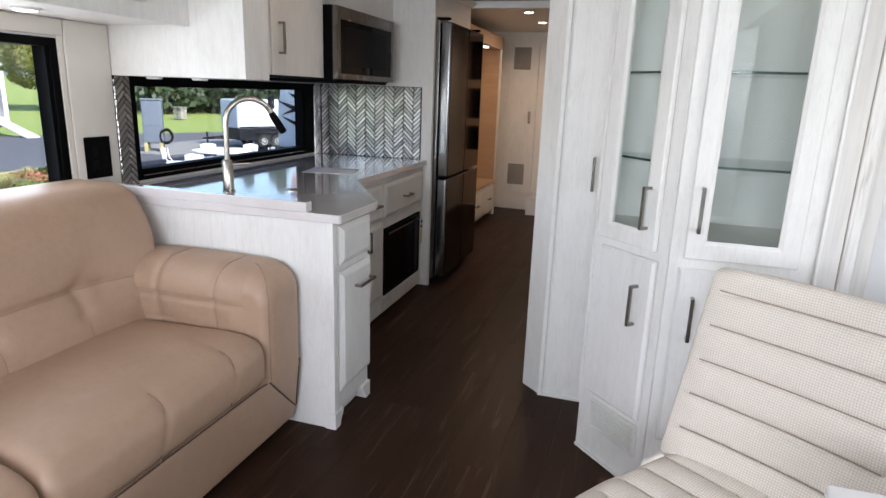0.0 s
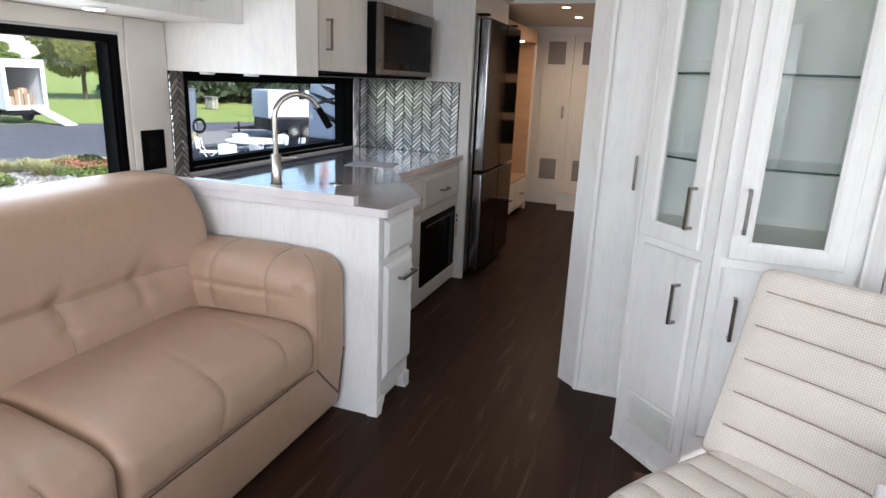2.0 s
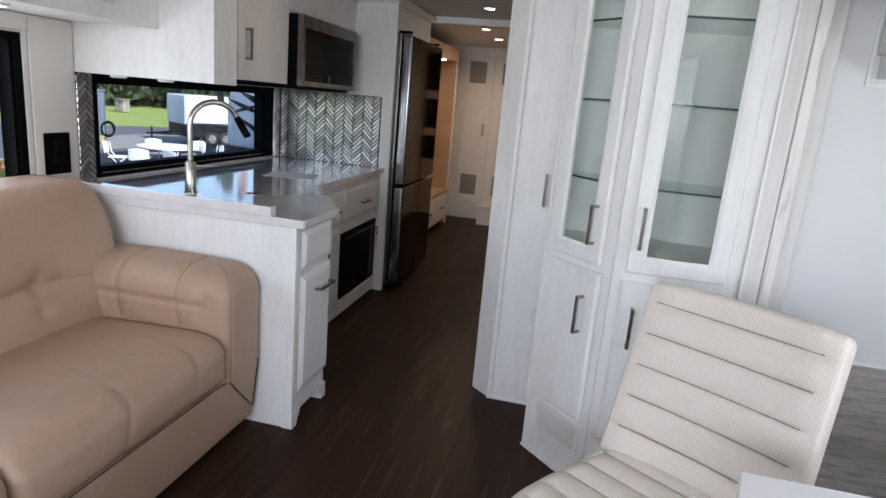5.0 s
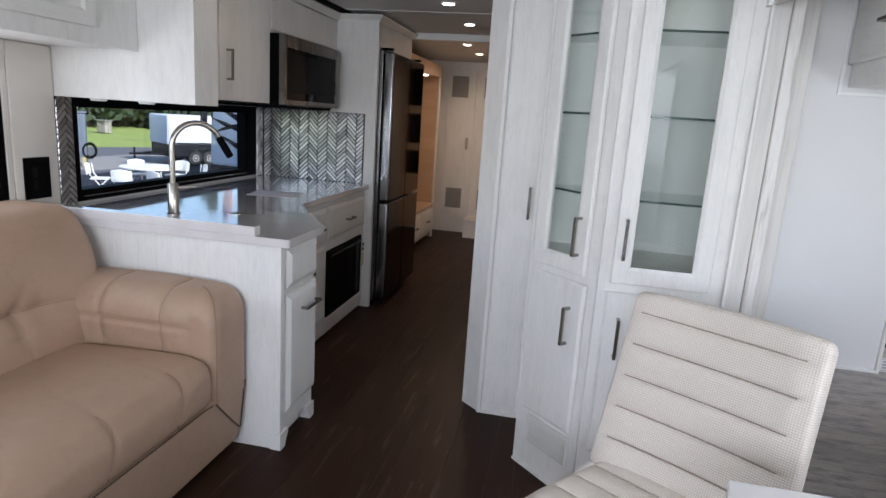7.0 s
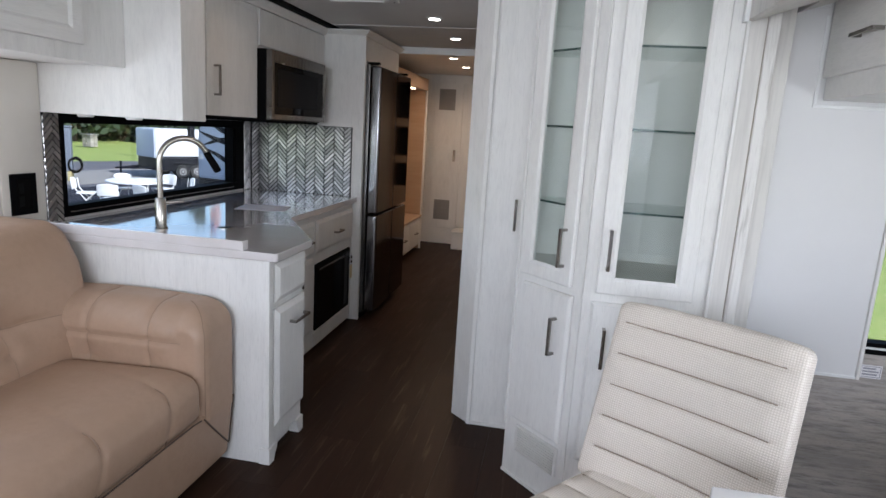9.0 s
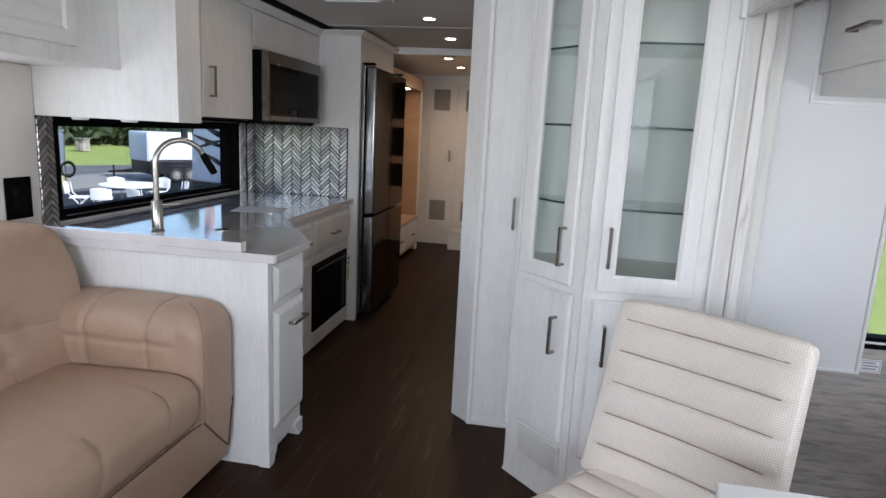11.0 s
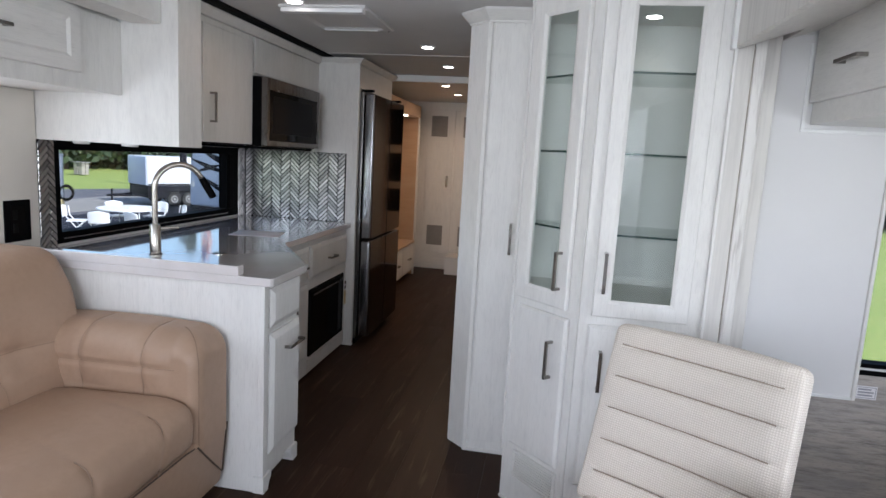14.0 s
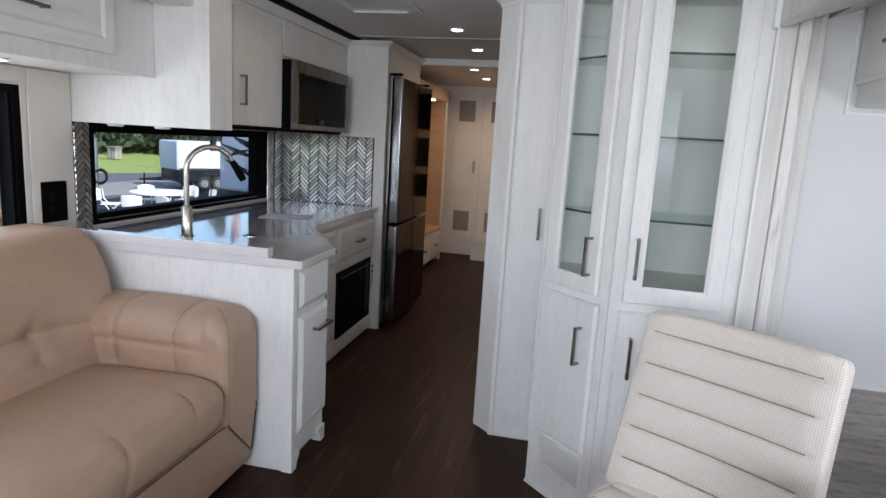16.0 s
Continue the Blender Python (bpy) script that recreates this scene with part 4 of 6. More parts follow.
# backsplash of slanted tiles in upright bands
splash = thing("tile_backsplash", pose(-1.62, 4.16, 1.16), "silver herringbone glass tile backsplash", "backsplash")
wpart("backing", solid(-2.016, -1.240, 4.159, 4.1655, 0.919, 1.410), GROUT, splash)


def clip(poly, x0, x1, z0, z1):
    """The part of a flat outline within a rectangle."""
    for k, lim, sign in ((0, x0, 1), (0, x1, -1), (1, z0, 1), (1, z1, -1)):
        out = []
        for a, b in zip(poly, poly[1:] + poly[:1]):
            ia, ib = sign * (a[k] - lim) >= 0, sign * (b[k] - lim) >= 0
            if ia:
                out.append(a)
            if ia != ib:
                f = (lim - a[k]) / (b[k] - a[k])
                out.append((a[0] + (b[0] - a[0]) * f, a[1] + (b[1] - a[1]) * f))
        poly = out
        if len(poly) < 3:
            return []
    return poly


def herringbone(parent, width, m0, z0=0.9195, z1=1.4095, long=0.102, short=0.0215):
    """Metal tiles laid in herringbone at 45 degrees on a face width wide, each cut at the edges and with bevelled sides."""
    q, g = math.sqrt(0.5), 0.0023
    for col in range(-1, int(width / (2 * q * long)) + 2):
        for n in range(-10, 42):
            for u0, u1, v0, v1 in ((n * short, n * short + long, n * short, n * short + short), (n * short - short, n * short, n * short, n * short + long)):
                du, dv = col * long, -col * long
                ring = [(u0 + du + g, v0 + dv + g), (u1 + du - g, v0 + dv + g), (u1 + du - g, v1 + dv - g), (u0 + du + g, v1 + dv - g)]
                poly = clip([((u - v) * q, 0.93 + (u + v) * q) for u, v in ring], 0.005, width - 0.004, z0, z1)
                if not poly:
                    continue
                cx, cz = sum(p[0] for p in poly) / len(poly), sum(p[1] for p in poly) / len(poly)
                area = abs(sum(a[0] * b[1] - a[1] * b[0] for a, b in zip(poly, poly[1:] + poly[:1]))) / 2
                if area < 1.5e-4:
                    continue
                bm = bmesh.new()
                low = [bm.verts.new((x - cx, 0.0, z - cz)) for x, z in poly]
                inset = [(x - cx, z - cz) for x, z in poly]
                top = []
                for x, z in inset:
                    r = math.hypot(x, z)
                    f = max(r - 0.0048, 0.35 * r) / r
                    top.append(bm.verts.new((x * f, -0.0052, z * f)))
                for k in range(len(low)):
                    h = (k + 1) % len(low)
                    bm.faces.new((low[k], low[h], top[h], top[k]))
                bm.faces.new(top)
                part("tile", bm, TILE, parent, m=m0 @ pose(cx, 0, cz, random.uniform(-2, 2), 0, random.uniform(-2, 2)))


herringbone(splash, 0.770, at_parent(splash, pose(-2.010, 4.159, 0)))
splash2 = thing("tile_strip", pose(LEFT, 2.35, 1.16), "dark-looking metal herringbone tile strip beside the window", "backsplash")
wpart("backing", solid(LEFT + 0.0005, LEFT + 0.005, 2.298, 2.401, 0.919, 1.410), GROUT, splash2)
herringbone(splash2, 0.102, at_parent(splash2, pose(LEFT + 0.005, 2.2985, 0, 0, 0, TO_X)))
splash3 = thing("tile_strip", pose(LEFT, 4.1, 1.16), "dark-looking metal herringbone tile strip beside the window", "backsplash")
wpart("backing", solid(LEFT + 0.0005, LEFT + 0.005, 4.052, 4.156, 0.919, 1.410), GROUT, splash3)
herringbone(splash3, 0.102, at_parent(splash3, pose(LEFT + 0.005, 4.0525, 0, 0, 0, TO_X)))

# wall cabinets
upper = thing("wall_cabinet", pose(-1.7, 2.9, 1.42), "white-washed oak wall cabinet above the sink", "cabinet")
wpart("end_box", soft(-2.016, -1.330, 2.300, 2.470, 1.406, 2.066, 0.003), WOOD, upper)
wpart("body", solid(-2.016, -1.475, 2.471, 3.196, 1.440, 2.040), WOOD, upper)
wpart("body", solid(-2.016, -1.475, 3.197, 4.164, 1.8135, 2.040), WOOD, upper)
front("door", upper, at_parent(upper, pose(-1.474, 2.690, 1.436, 0, 0, TO_X)), 0.490, 0.556, [(0.0, 0.016), (0.003, 0.019)], (0.062, 0.168, 0.145, True))
wpart("filler", soft(-1.475, -1.462, 2.471, 2.688, 1.440, 2.040, 0.002), WOOD, upper)
wpart("panel", soft(-1.4745, -1.460, 3.215, 4.163, 1.830, 2.020, 0.002), WOOD, upper)
bm = extrude_profile(bmesh.new(), [(-1.475, 2.024), (-1.452, 2.024), (-1.446, 2.034), (-1.424, 2.058), (-1.424, 2.066), (-1.475, 2.066)], "y", 2.4705, 4.164)
wpart("crown_moulding", bm, WOOD, upper)
wpart("light_rail", soft(-2.014, -1.50, 2.474, 3.194, 1.428, 1.4395, 0.003), BLACK, upper)
for x in (-1.86, -1.62):
    wpart("puck_lamp", lathe(bmesh.new(), [(0.030, -0.010), (0.034, -0.004), (0.034, 0.0)], 20, (x, 2.385, 1.4055)), TRIM, upper, smooth=True)

micro = thing("microwave", pose(-1.6, 3.62, 1.425), "stainless steel microwave oven with a dark glass door", "microwave")
wpart("body", soft(-2.014, -1.412, 3.200, 3.985, 1.428, 1.812, 0.004), BLACK, micro)
door = wpart("door", cells(bmesh.new(), "x", -1.4115, -1.380, 3.203, 3.982, 1.434, 1.808, [(3.235, 3.955, 1.462, 1.745)]), OVENSTEEL, micro, "brushed steel door frame")
part("window", soft(-1.4114, -1.386, 3.2355, 3.9545, 1.4625, 1.7445, 0.002), BLACKGLASS, door, "dark glass")
part("screen", soft(-1.3858, -1.3846, 3.29, 3.87, 1.505, 1.715, 0.0005), DARKSCREEN, door, "dark grey see-through screen")
part("badge", solid(-1.3798, -1.3792, 3.33, 3.36, 1.742, 1.752), CHROME, door)
wpart("foot_grille", soft(-1.95, -1.42, 3.22, 3.97, 1.414, 1.4275, 0.003), BLACK, micro)

sofa_cab = thing("wall_cabinet", pose(-1.8, 1.1, 1.61), "white-washed oak overhead cabinet above the sofa", "cabinet")
wpart("body", solid(-2.016, -1.605, 0.0, 2.297, 1.612, 2.14), WOOD_FLAT, sofa_cab)
wpart("light_rail", soft(-1.604, -1.585, 0.0, 2.2985, 1.606, 1.90, 0.002), WOOD, sofa_cab)
for y in (1.255, 0.435):
    front("door", sofa_cab, at_parent(sofa_cab, pose(-1.585, y, 1.665, 0, 0, TO_X)), 0.80, 0.24, RAISED, (0.40, 0.105, 0.15, False), WOOD_FLAT)
d = thing("downlight", pose(-1.81, 1.77, 1.606), "small round lamp under the overhead cabinet", "lamp", "downlights")
part("ring", lathe(bmesh.new(), [(0.042, 0.0055), (0.042, -0.002), (0.036, -0.004)], 24), TRIM, d, smooth=True)
part("lens", lathe(bmesh.new(), [(0.035, -0.004), (0.033, -0.0055)], 24), LENS, d)

din_cab = thing("wall_cabinet", pose(1.4, 1.3, 1.61), "white-washed oak overhead cabinet above the dinette", "cabinet")
wpart("body", solid(1.105, RIGHT - 0.002, -0.28, 2.4005, 1.615, 2.14), WOOD_FLAT, din_cab)
FROM_X = -90
for y in (2.385, 1.555):
    front("door", din_cab, at_parent(din_cab, pose(1.104, y, 1.690, 0, 0, FROM_X)), 0.815, 0.40, [(0.0, 0.016), (0.003, 0.019)], (0.31, 0.105, 0.15, False), WOOD_FLAT)
structure("trim_cabinet_edge", soft(1.075, 1.740, 2.4010, 2.4075, 1.588, 1.6005, 0.002), TRIM, "white strip under the overhead cabinet")
structure("trim_cabinet_edge_upright", soft(1.075, 1.0875, 2.4010, 2.4075, 1.6010, 1.90, 0.002), TRIM, "white upright strip beside the overhead cabinet")

# faucet and small things on the counter
tap = thing("kitchen_faucet", pose(-1.53, 2.42, 0.919), "brushed nickel pull-down kitchen faucet with a black spray head", "faucet")
part("base", lathe(bmesh.new(), [(0.029, 0), (0.029, 0.004), (0.024, 0.008), (0.0235, 0.135), (0.020, 0.140)], 24), NICKEL, tap, smooth=True)
arc = [(0, 0, 0.13 + 0.02 * i) for i in range(9)]
arc += [(0.108 - 0.108 * math.cos(a), 0, 0.30 + 0.108 * math.sin(a)) for a in [math.pi * i / 20 for i in range(1, 18)]]
spout = part("spout", tube(bmesh.new(), arc, 0.0125, 14), NICKEL, tap, m=pose(0, 0, 0, 0, 0, 50), smooth=True)
end, way = Vector(arc[-1]), (Vector(arc[-1]) - Vector(arc[-2])).normalized()
part("spray_head", tube(bmesh.new(), [end, end + way * 0.02, end + way * 0.07, end + way * 0.105], [0.0135, 0.016, 0.0175, 0.0165], 14), BLACK, spout, "black spray head", smooth=True)
part("lever", tube(bmesh.new(), [(0.02, 0, 0.120), (0.045, 0, 0.121), (0.095, 0, 0.124)], [0.0085, 0.007, 0.006], 10), NICKEL, tap, m=pose(0, 0, 0, 0, 0, 35), smooth=True)
sheet = thing("paper_sheet", pose(-1.47, 3.29, 0.9192), "sheet of white paper lying on the countertop", "paper")
part("sheet", solid(-0.14, 0.14, -0.11, 0.11, 0.0, 0.0008), PAPER, sheet, m=pose(0, 0, 0, 0, 0, 12))
soap = thing("sink_cap", pose(-1.307, 2.578, 0.9188), "round metal cap set in the countertop", "cap")
part("disc", lathe(bmesh.new(), [(0.034, 0), (0.034, 0.003), (0.028, 0.005)], 28), NICKEL, soap, smooth=True)

# refrigerator in its housing
house = thing("refrigerator_housing", pose(-1.6, 4.6, 0), "white-washed oak housing round the refrigerator", "cabinet")
wpart("side_panel", solid(-2.016, -1.190, 4.166, 4.196, 0.0, 2.030), WOOD, house)
wpart("edge_post", soft(-1.190, -1.160, 4.163, 4.198, 0.0, 2.030, 0.003), WOOD, house)
wpart("side_panel", solid(-2.016, -1.175, 5.075, 5.10, 0.0, 2.030), WOOD, house)
wpart("top_box", solid(-2.016, -1.172, 4.197, 5.074, 1.872, 2.030), WOOD_FLAT, house)
bm = bmesh.new()
low = [(-2.016, 4.160), (-1.158, 4.160), (-1.158, 5.10), (-2.016, 5.10)]
high = [(-2.016, 4.128), (-1.126, 4.128), (-1.126, 5.10), (-2.016, 5.10)]
rings = [[bm.verts.new((x, y, z)) for x, y in o] for o, z in ((low, 2.0305), (low, 2.036), (high, 2.060), (high, 2.067))]
for a, b in zip(rings, rings[1:]):
    for i in range(4):
        bm.faces.new([a[i], a[(i + 1) % 4], b[(i + 1) % 4], b[i]])
bm.faces.new(rings[0][::-1])
bm.faces.new(rings[-1])
wpart("crown_moulding", bm, WOOD_FLAT, house)

fridge = thing("refrigerator", pose(-1.5, 4.64, 0), "dark stainless four-door refrigerator with steel sides", "refrigerator")
wpart("body", soft(-1.95, -1.135, 4.205, 5.070, 0.045, 1.850, 0.004), DARKSTEEL, fridge)
wpart("toe_grille", soft(-1.90, -1.15, 4.22, 5.06, 0.0, 0.044, 0.003), BLACK, fridge)
for y0, y1 in ((4.212, 4.633), (4.639, 5.066)):
    for z0, z1 in ((0.060, 0.785), (0.800, 1.838)):
        dr = wpart("door", soft(-1.130, -1.0575, y0, y1, z0, z1, 0.014, arc=4), FRIDGESIDE, fridge, smooth=True)
        part("glass_face", soft(-1.0574, -1.054, y0 + 0.012, y1 - 0.002, z0 + 0.006, z1 - 0.006, 0.001), FRIDGEGLASS, dr, "dark mirror-like front")
for y in (4.24, 5.03):
    wpart("hinge", soft(-1.16, -1.075, y - 0.02, y + 0.02, 1.8505, 1.866, 0.003), BLACK, fridge)

# ---- rear passage ----
ward = thing("wardrobe", pose(-1.5, 6.2, 0), "open wardrobe nook in warm oak with drawers below", "wardrobe")
wpart("header", soft(-1.639, -1.345, 5.37, 7.10, 1.86, 1.99, 0.004), TANWOOD, ward)
wpart("end_panel", soft(-1.639, -1.362, 7.06, 7.10, 0.0, 1.859, 0.003), TANWOOD, ward)
wpart("edge_post", soft(-1.361, -1.345, 7.055, 7.105, 0.0, 1.859, 0.003), WOOD, ward)
wpart("end_panel", soft(-1.639, -1.345, 5.37, 5.41, 0.0, 1.859, 0.003), WOOD, ward)
wpart("bench", solid(-1.639, -1.365, 5.411, 7.059, 0.05, 0.39), WOOD, ward)
wpart("bench_top", soft(-1.639, -1.340, 5.411, 7.059, 0.391, 0.415, 0.003), TANWOOD, ward)
for k in range(3):
    front("drawer", ward, at_parent(ward, pose(-1.364, 5.44 + 0.545 * k, 0.075, 0, 0, TO_X)), 0.52, 0.29, SLAB, (0.26, 0.15, 0.10, False))
wpart("partition", soft(-1.639, -1.42, 6.20, 6.225, 0.416, 1.859, 0.002), TANWOOD, ward)
wpart("rail", tube(bmesh.new(), [(-1.50, 5.42, 1.72), (-1.50, 6.19, 1.72)], 0.012, 10), NICKEL, ward, smooth=True)
wpart("lamp", soft(-1.44, -1.40, 6.60, 6.68, 1.850, 1.8595, 0.003), WARMLENS, ward, "small warm strip lamp")


VENTGREY = mat("grey_vent_plastic", (0.30, 0.285, 0.27), 0.6, layers=[((30, 30, 30), (0.26, 0.245, 0.23), 0.4, 0.65, 0.6)])


def rear_door(x0, w, handle_side):
    ob = tagged(part("door", rings_panel(w, 1.78, [(0.0, 0.016), (0.003, 0.019)]), WOOD, None), "white-washed door with louvred vents", kind="structure")
    ob.name = "door_1" if handle_side else "door_2"
    ob.matrix_basis = pose(x0, REAR - 0.001, 0.21)
    for z in (1.46, 0.10):
        v = part("vent_grille", rings_panel(0.20, 0.25, [(0.0, 0.003), (0.002, 0.005), (0.010, 0.005), (0.012, 0.002)]), VENTGREY, ob, m=pose(0.055 if handle_side else 0.10, -0.0195, z))
        for k in range(11):
            part("slat", soft(0.012, 0.188, -0.0075, -0.002, 0.014 + 0.0206 * k, 0.026 + 0.0206 * k, 0.002), VENTGREY, v)
    if handle_side:
        part("latch", soft(w - 0.085, w - 0.055, -0.045, -0.0195, 0.84, 0.98, 0.004), CHROME, ob)
    return ob


rear_door(-1.345, 0.350, True)
rear_door(-0.990, 0.42, False)
# unseen door, added so the refrigerator front mirrors three dark blocks
glazed = structure("door_3", cells(bmesh.new(), "y", REAR - 0.022, REAR - 0.001, -0.565, -0.222, 0.02, 2.04, [(-0.52, -0.265, 0.70, 0.99), (-0.52, -0.265, 1.08, 1.44), (-0.52, -0.265, 1.54, 1.98)]), TANWOOD, "unseen wooden door with three dark panes, added for the refrigerator's reflection")
for z0, z1 in ((0.70, 0.99), (1.08, 1.44), (1.54, 1.98)):
    part("pane", solid(-0.5199, -0.2651, REAR - 0.014, REAR - 0.008, z0 + 0.0001, z1 - 0.0001), BLACKGLASS, glazed, "dark pane")
bm = soft(-1.36, -0.57, REAR - 0.014, REAR - 0.001, 0.0, 0.200, 0.003)
structure("baseboard", bm, WOOD_FLAT, "white-washed base rail under the rear doors")
for k in range(4):
    structure("trim_base_slat", soft(-1.34, -0.99, REAR - 0.021, REAR - 0.0145, 0.030 + 0.04 * k, 0.058 + 0.04 * k, 0.002), WOOD_FLAT, "slat of the vented base rail")
step = thing("step_box", pose(-0.85, 7.35, 0), "white boxed step at the end of the passage", "step")
wpart("box", soft(-0.985, -0.62, 7.20, 7.525, 0.0, 0.20, 0.004), TRIM, step)
wpart("tread", soft(-0.995, -0.62, 7.185, 7.525, 0.2005, 0.222, 0.004), WOOD_FLAT, step)

# ---- ceiling lamps and fan ----
for x, y in ((-1.006, 2.690), (-0.605, 3.763), (-0.606, 4.547), (-0.83, 5.76), (-0.83, 6.54)):
    d = thing("downlight", pose(x, y, CEILING), "small round recessed ceiling lamp, switched on", "lamp", "downlights")
    part("ring", lathe(bmesh.new(), [(0.046, -0.0005), (0.046, -0.004), (0.038, -0.007)], 28), TRIM, d, smooth=True)
    part("lens", lathe(bmesh.new(), [(0.037, -0.006), (0.035, -0.009)], 28), LENS if y < 5 else WARMLENS, d)
down = Matrix.Identity(4)
for x, y, e, c in ((-1.006, 2.690, 1.2, (1.0, 0.64, 0.36)), (-0.605, 3.763, 1.5, (1.0, 0.64, 0.36)), (-0.606, 4.547, 1.4, (1.0, 0.64, 0.36)), (-0.83, 5.76, 11, (1.0, 0.72, 0.47)), (-0.83, 6.54, 14, (1.0, 0.72, 0.47))):
    lamp("downlight_lamp", "SPOT", pose(x, y, 2.07), e, c, radius=0.03, cone=172)
lamp("cabinet_lamp", "SPOT", pose(0.53, 2.42, 1.975), 0.4, (1.0, 0.93, 0.85), radius=0.03, cone=150)
d = thing("downlight", pose(0.53, 2.43, 1.99), "small round lamp in the top of the display cabinet", "lamp", "downlights")
part("ring", lathe(bmesh.new(), [(0.036, -0.0005), (0.036, -0.003), (0.030, -0.005)], 28), TRIM, d, smooth=True)
part("lens", lathe(bmesh.new(), [(0.029, -0.004), (0.027, -0.007)], 28), LENS, d)
fan = thing("roof_vent", pose(-0.905, 3.02, CEILING), "square ceiling vent with a translucent pleated cover", "vent")
part("frame", rings_panel(0.42, 0.52, [(0.0, 0.010), (0.006, 0.014), (0.040, 0.014), (0.060, 0.005)]), CEIL, fan, m=pose(-0.21, 0.26, -0.0005, 90))
part("cover_bar", soft(-0.20, 0.20, -0.262, -0.215, -0.034, -0.0145, 0.004), PLASTIC, fan, "translucent white bar")
part("slot", soft(-0.16, 0.14, 0.205, 0.222, -0.022, -0.0145, 0.003), PLASTIC, fan, "white strip")
part("screw", lathe(bmesh.new(), [(0.006, -0.018), (0.006, -0.0145)], 10, (0.19, 0.235, 0.0)), CHROME, fan)

# ---- outside ----
GROUND = -1.1
GRASS = mat("grass", (0.27, 0.33, 0.085), 0.9, layers=[((0.25, 0.25, 0.25), (0.33, 0.38, 0.11), 0.4, 0.65, 0.8), ((1.1, 3, 3), (0.20, 0.29, 0.05), 0.45, 0.62, 0.7), ((9, 14, 14), (0.15, 0.23, 0.035), 0.48, 0.62, 0.75), ((40, 40, 40), (0.42, 0.46, 0.16), 0.52, 0.66, 0.5)], bump=((14, 14, 14), 0.6, 0.04))
ASPHALT = mat("worn_asphalt", (0.105, 0.105, 0.118), 0.85, layers=[((0.5, 0.15, 0.5), (0.135, 0.135, 0.15), 0.4, 0.65, 0.7), ((0.2, 1.6, 0.5), (0.07, 0.07, 0.08), 0.55, 0.62, 0.6), ((40, 40, 40), (0.07, 0.07, 0.082), 0.45, 0.65, 0.6)])
GRAVEL = mat("pale_gravel", (0.26, 0.25, 0.235), 0.9, layers=[((9, 9, 9), (0.22, 0.21, 0.20), 0.45, 0.62, 0.9), ((30, 30, 30), (0.36, 0.345, 0.33), 0.5, 0.68, 0.8)], bump=((9, 9, 9), 1.0, 0.05))
# asphalt of the pad, with the shade on it put into the colour
PAD = mat("shaded_asphalt", (0.020, 0.022, 0.032), 0.85, spec=0.2, layers=[((0.5, 0.5, 0.5), (0.028, 0.030, 0.042), 0.4, 0.65, 0.7), ((40, 40, 40), (0.013, 0.014, 0.02), 0.45, 0.65, 0.6)])
STONE = mat("field_stone", (0.36, 0.33, 0.29), 0.9, vary=0.2, layers=[((6, 6, 6), (0.24, 0.22, 0.20), 0.42, 0.64, 0.8)], bump=((20, 20, 20), 0.5, 0.01))
KERB = mat("yellowed_kerb", (0.45, 0.38, 0.17), 0.8, layers=[((3, 3, 3), (0.36, 0.31, 0.18), 0.4, 0.62, 0.7)])
COACHWHITE = mat("white_coach_paint", (0.74, 0.75, 0.77), 0.3, layers=[((0.7, 0.7, 0.7), (0.68, 0.69, 0.72), 0.4, 0.65, 0.6)])
# coach paint with bluish shade put into its colour
COACHSHADE = mat("shaded_coach_paint", (0.52, 0.57, 0.68), 0.3, layers=[((0.7, 0.7, 0.7), (0.48, 0.53, 0.65), 0.4, 0.65, 0.6)])
COACHBLACK = mat("black_coach_paint", (0.010, 0.011, 0.016), 0.5, spec=0.12)
TYRE = mat("tyre_rubber", (0.02, 0.02, 0.02), 0.85, bump=((60, 60, 60), 0.3, 0.005))
RIM = mat("pale_wheel_rim", (0.66, 0.66, 0.66), 0.4)
BOXGREY = mat("grey_enamel", (0.16, 0.185, 0.23), 0.5, layers=[((6, 6, 6), (0.14, 0.165, 0.21), 0.4, 0.65, 0.6)])
CARTON = mat("brown_cardboard", (0.34, 0.24, 0.16), 0.8, vary=0.3, layers=[((5, 5, 5), (0.36, 0.23, 0.12), 0.4, 0.65, 0.6)])
BARK = mat("bark", (0.10, 0.075, 0.055), 0.9, layers=[((20, 20, 4), (0.05, 0.038, 0.03), 0.42, 0.65, 0.8)], bump=((30, 30, 6), 0.6, 0.02))
WALLPAINT = mat("pale_house_wall", (0.60, 0.62, 0.66), 0.8, layers=[((1, 1, 9), (0.54, 0.56, 0.60), 0.4, 0.65, 0.6)])
ROOF = mat("grey_roof", (0.16, 0.16, 0.17), 0.9, layers=[((2, 2, 9), (0.11, 0.11, 0.12), 0.4, 0.65, 0.7)])


def leaf_mat(name, a, b):
    m = mat(name, a, 0.6)
    t, bs = m.node_tree, m.node_tree.nodes["Principled BSDF"]
    geo, mix = t.nodes.new("ShaderNodeNewGeometry"), t.nodes.new("ShaderNodeMix")
    mix.data_type = "RGBA"
    mix.inputs["A"].default_value, mix.inputs["B"].default_value = (*a, 1), (*b, 1)
    t.links.new(geo.outputs["Random Per Island"], mix.inputs["Factor"])
    t.links.new(mix.outputs["Result"], bs.inputs["Base Color"])
    return m


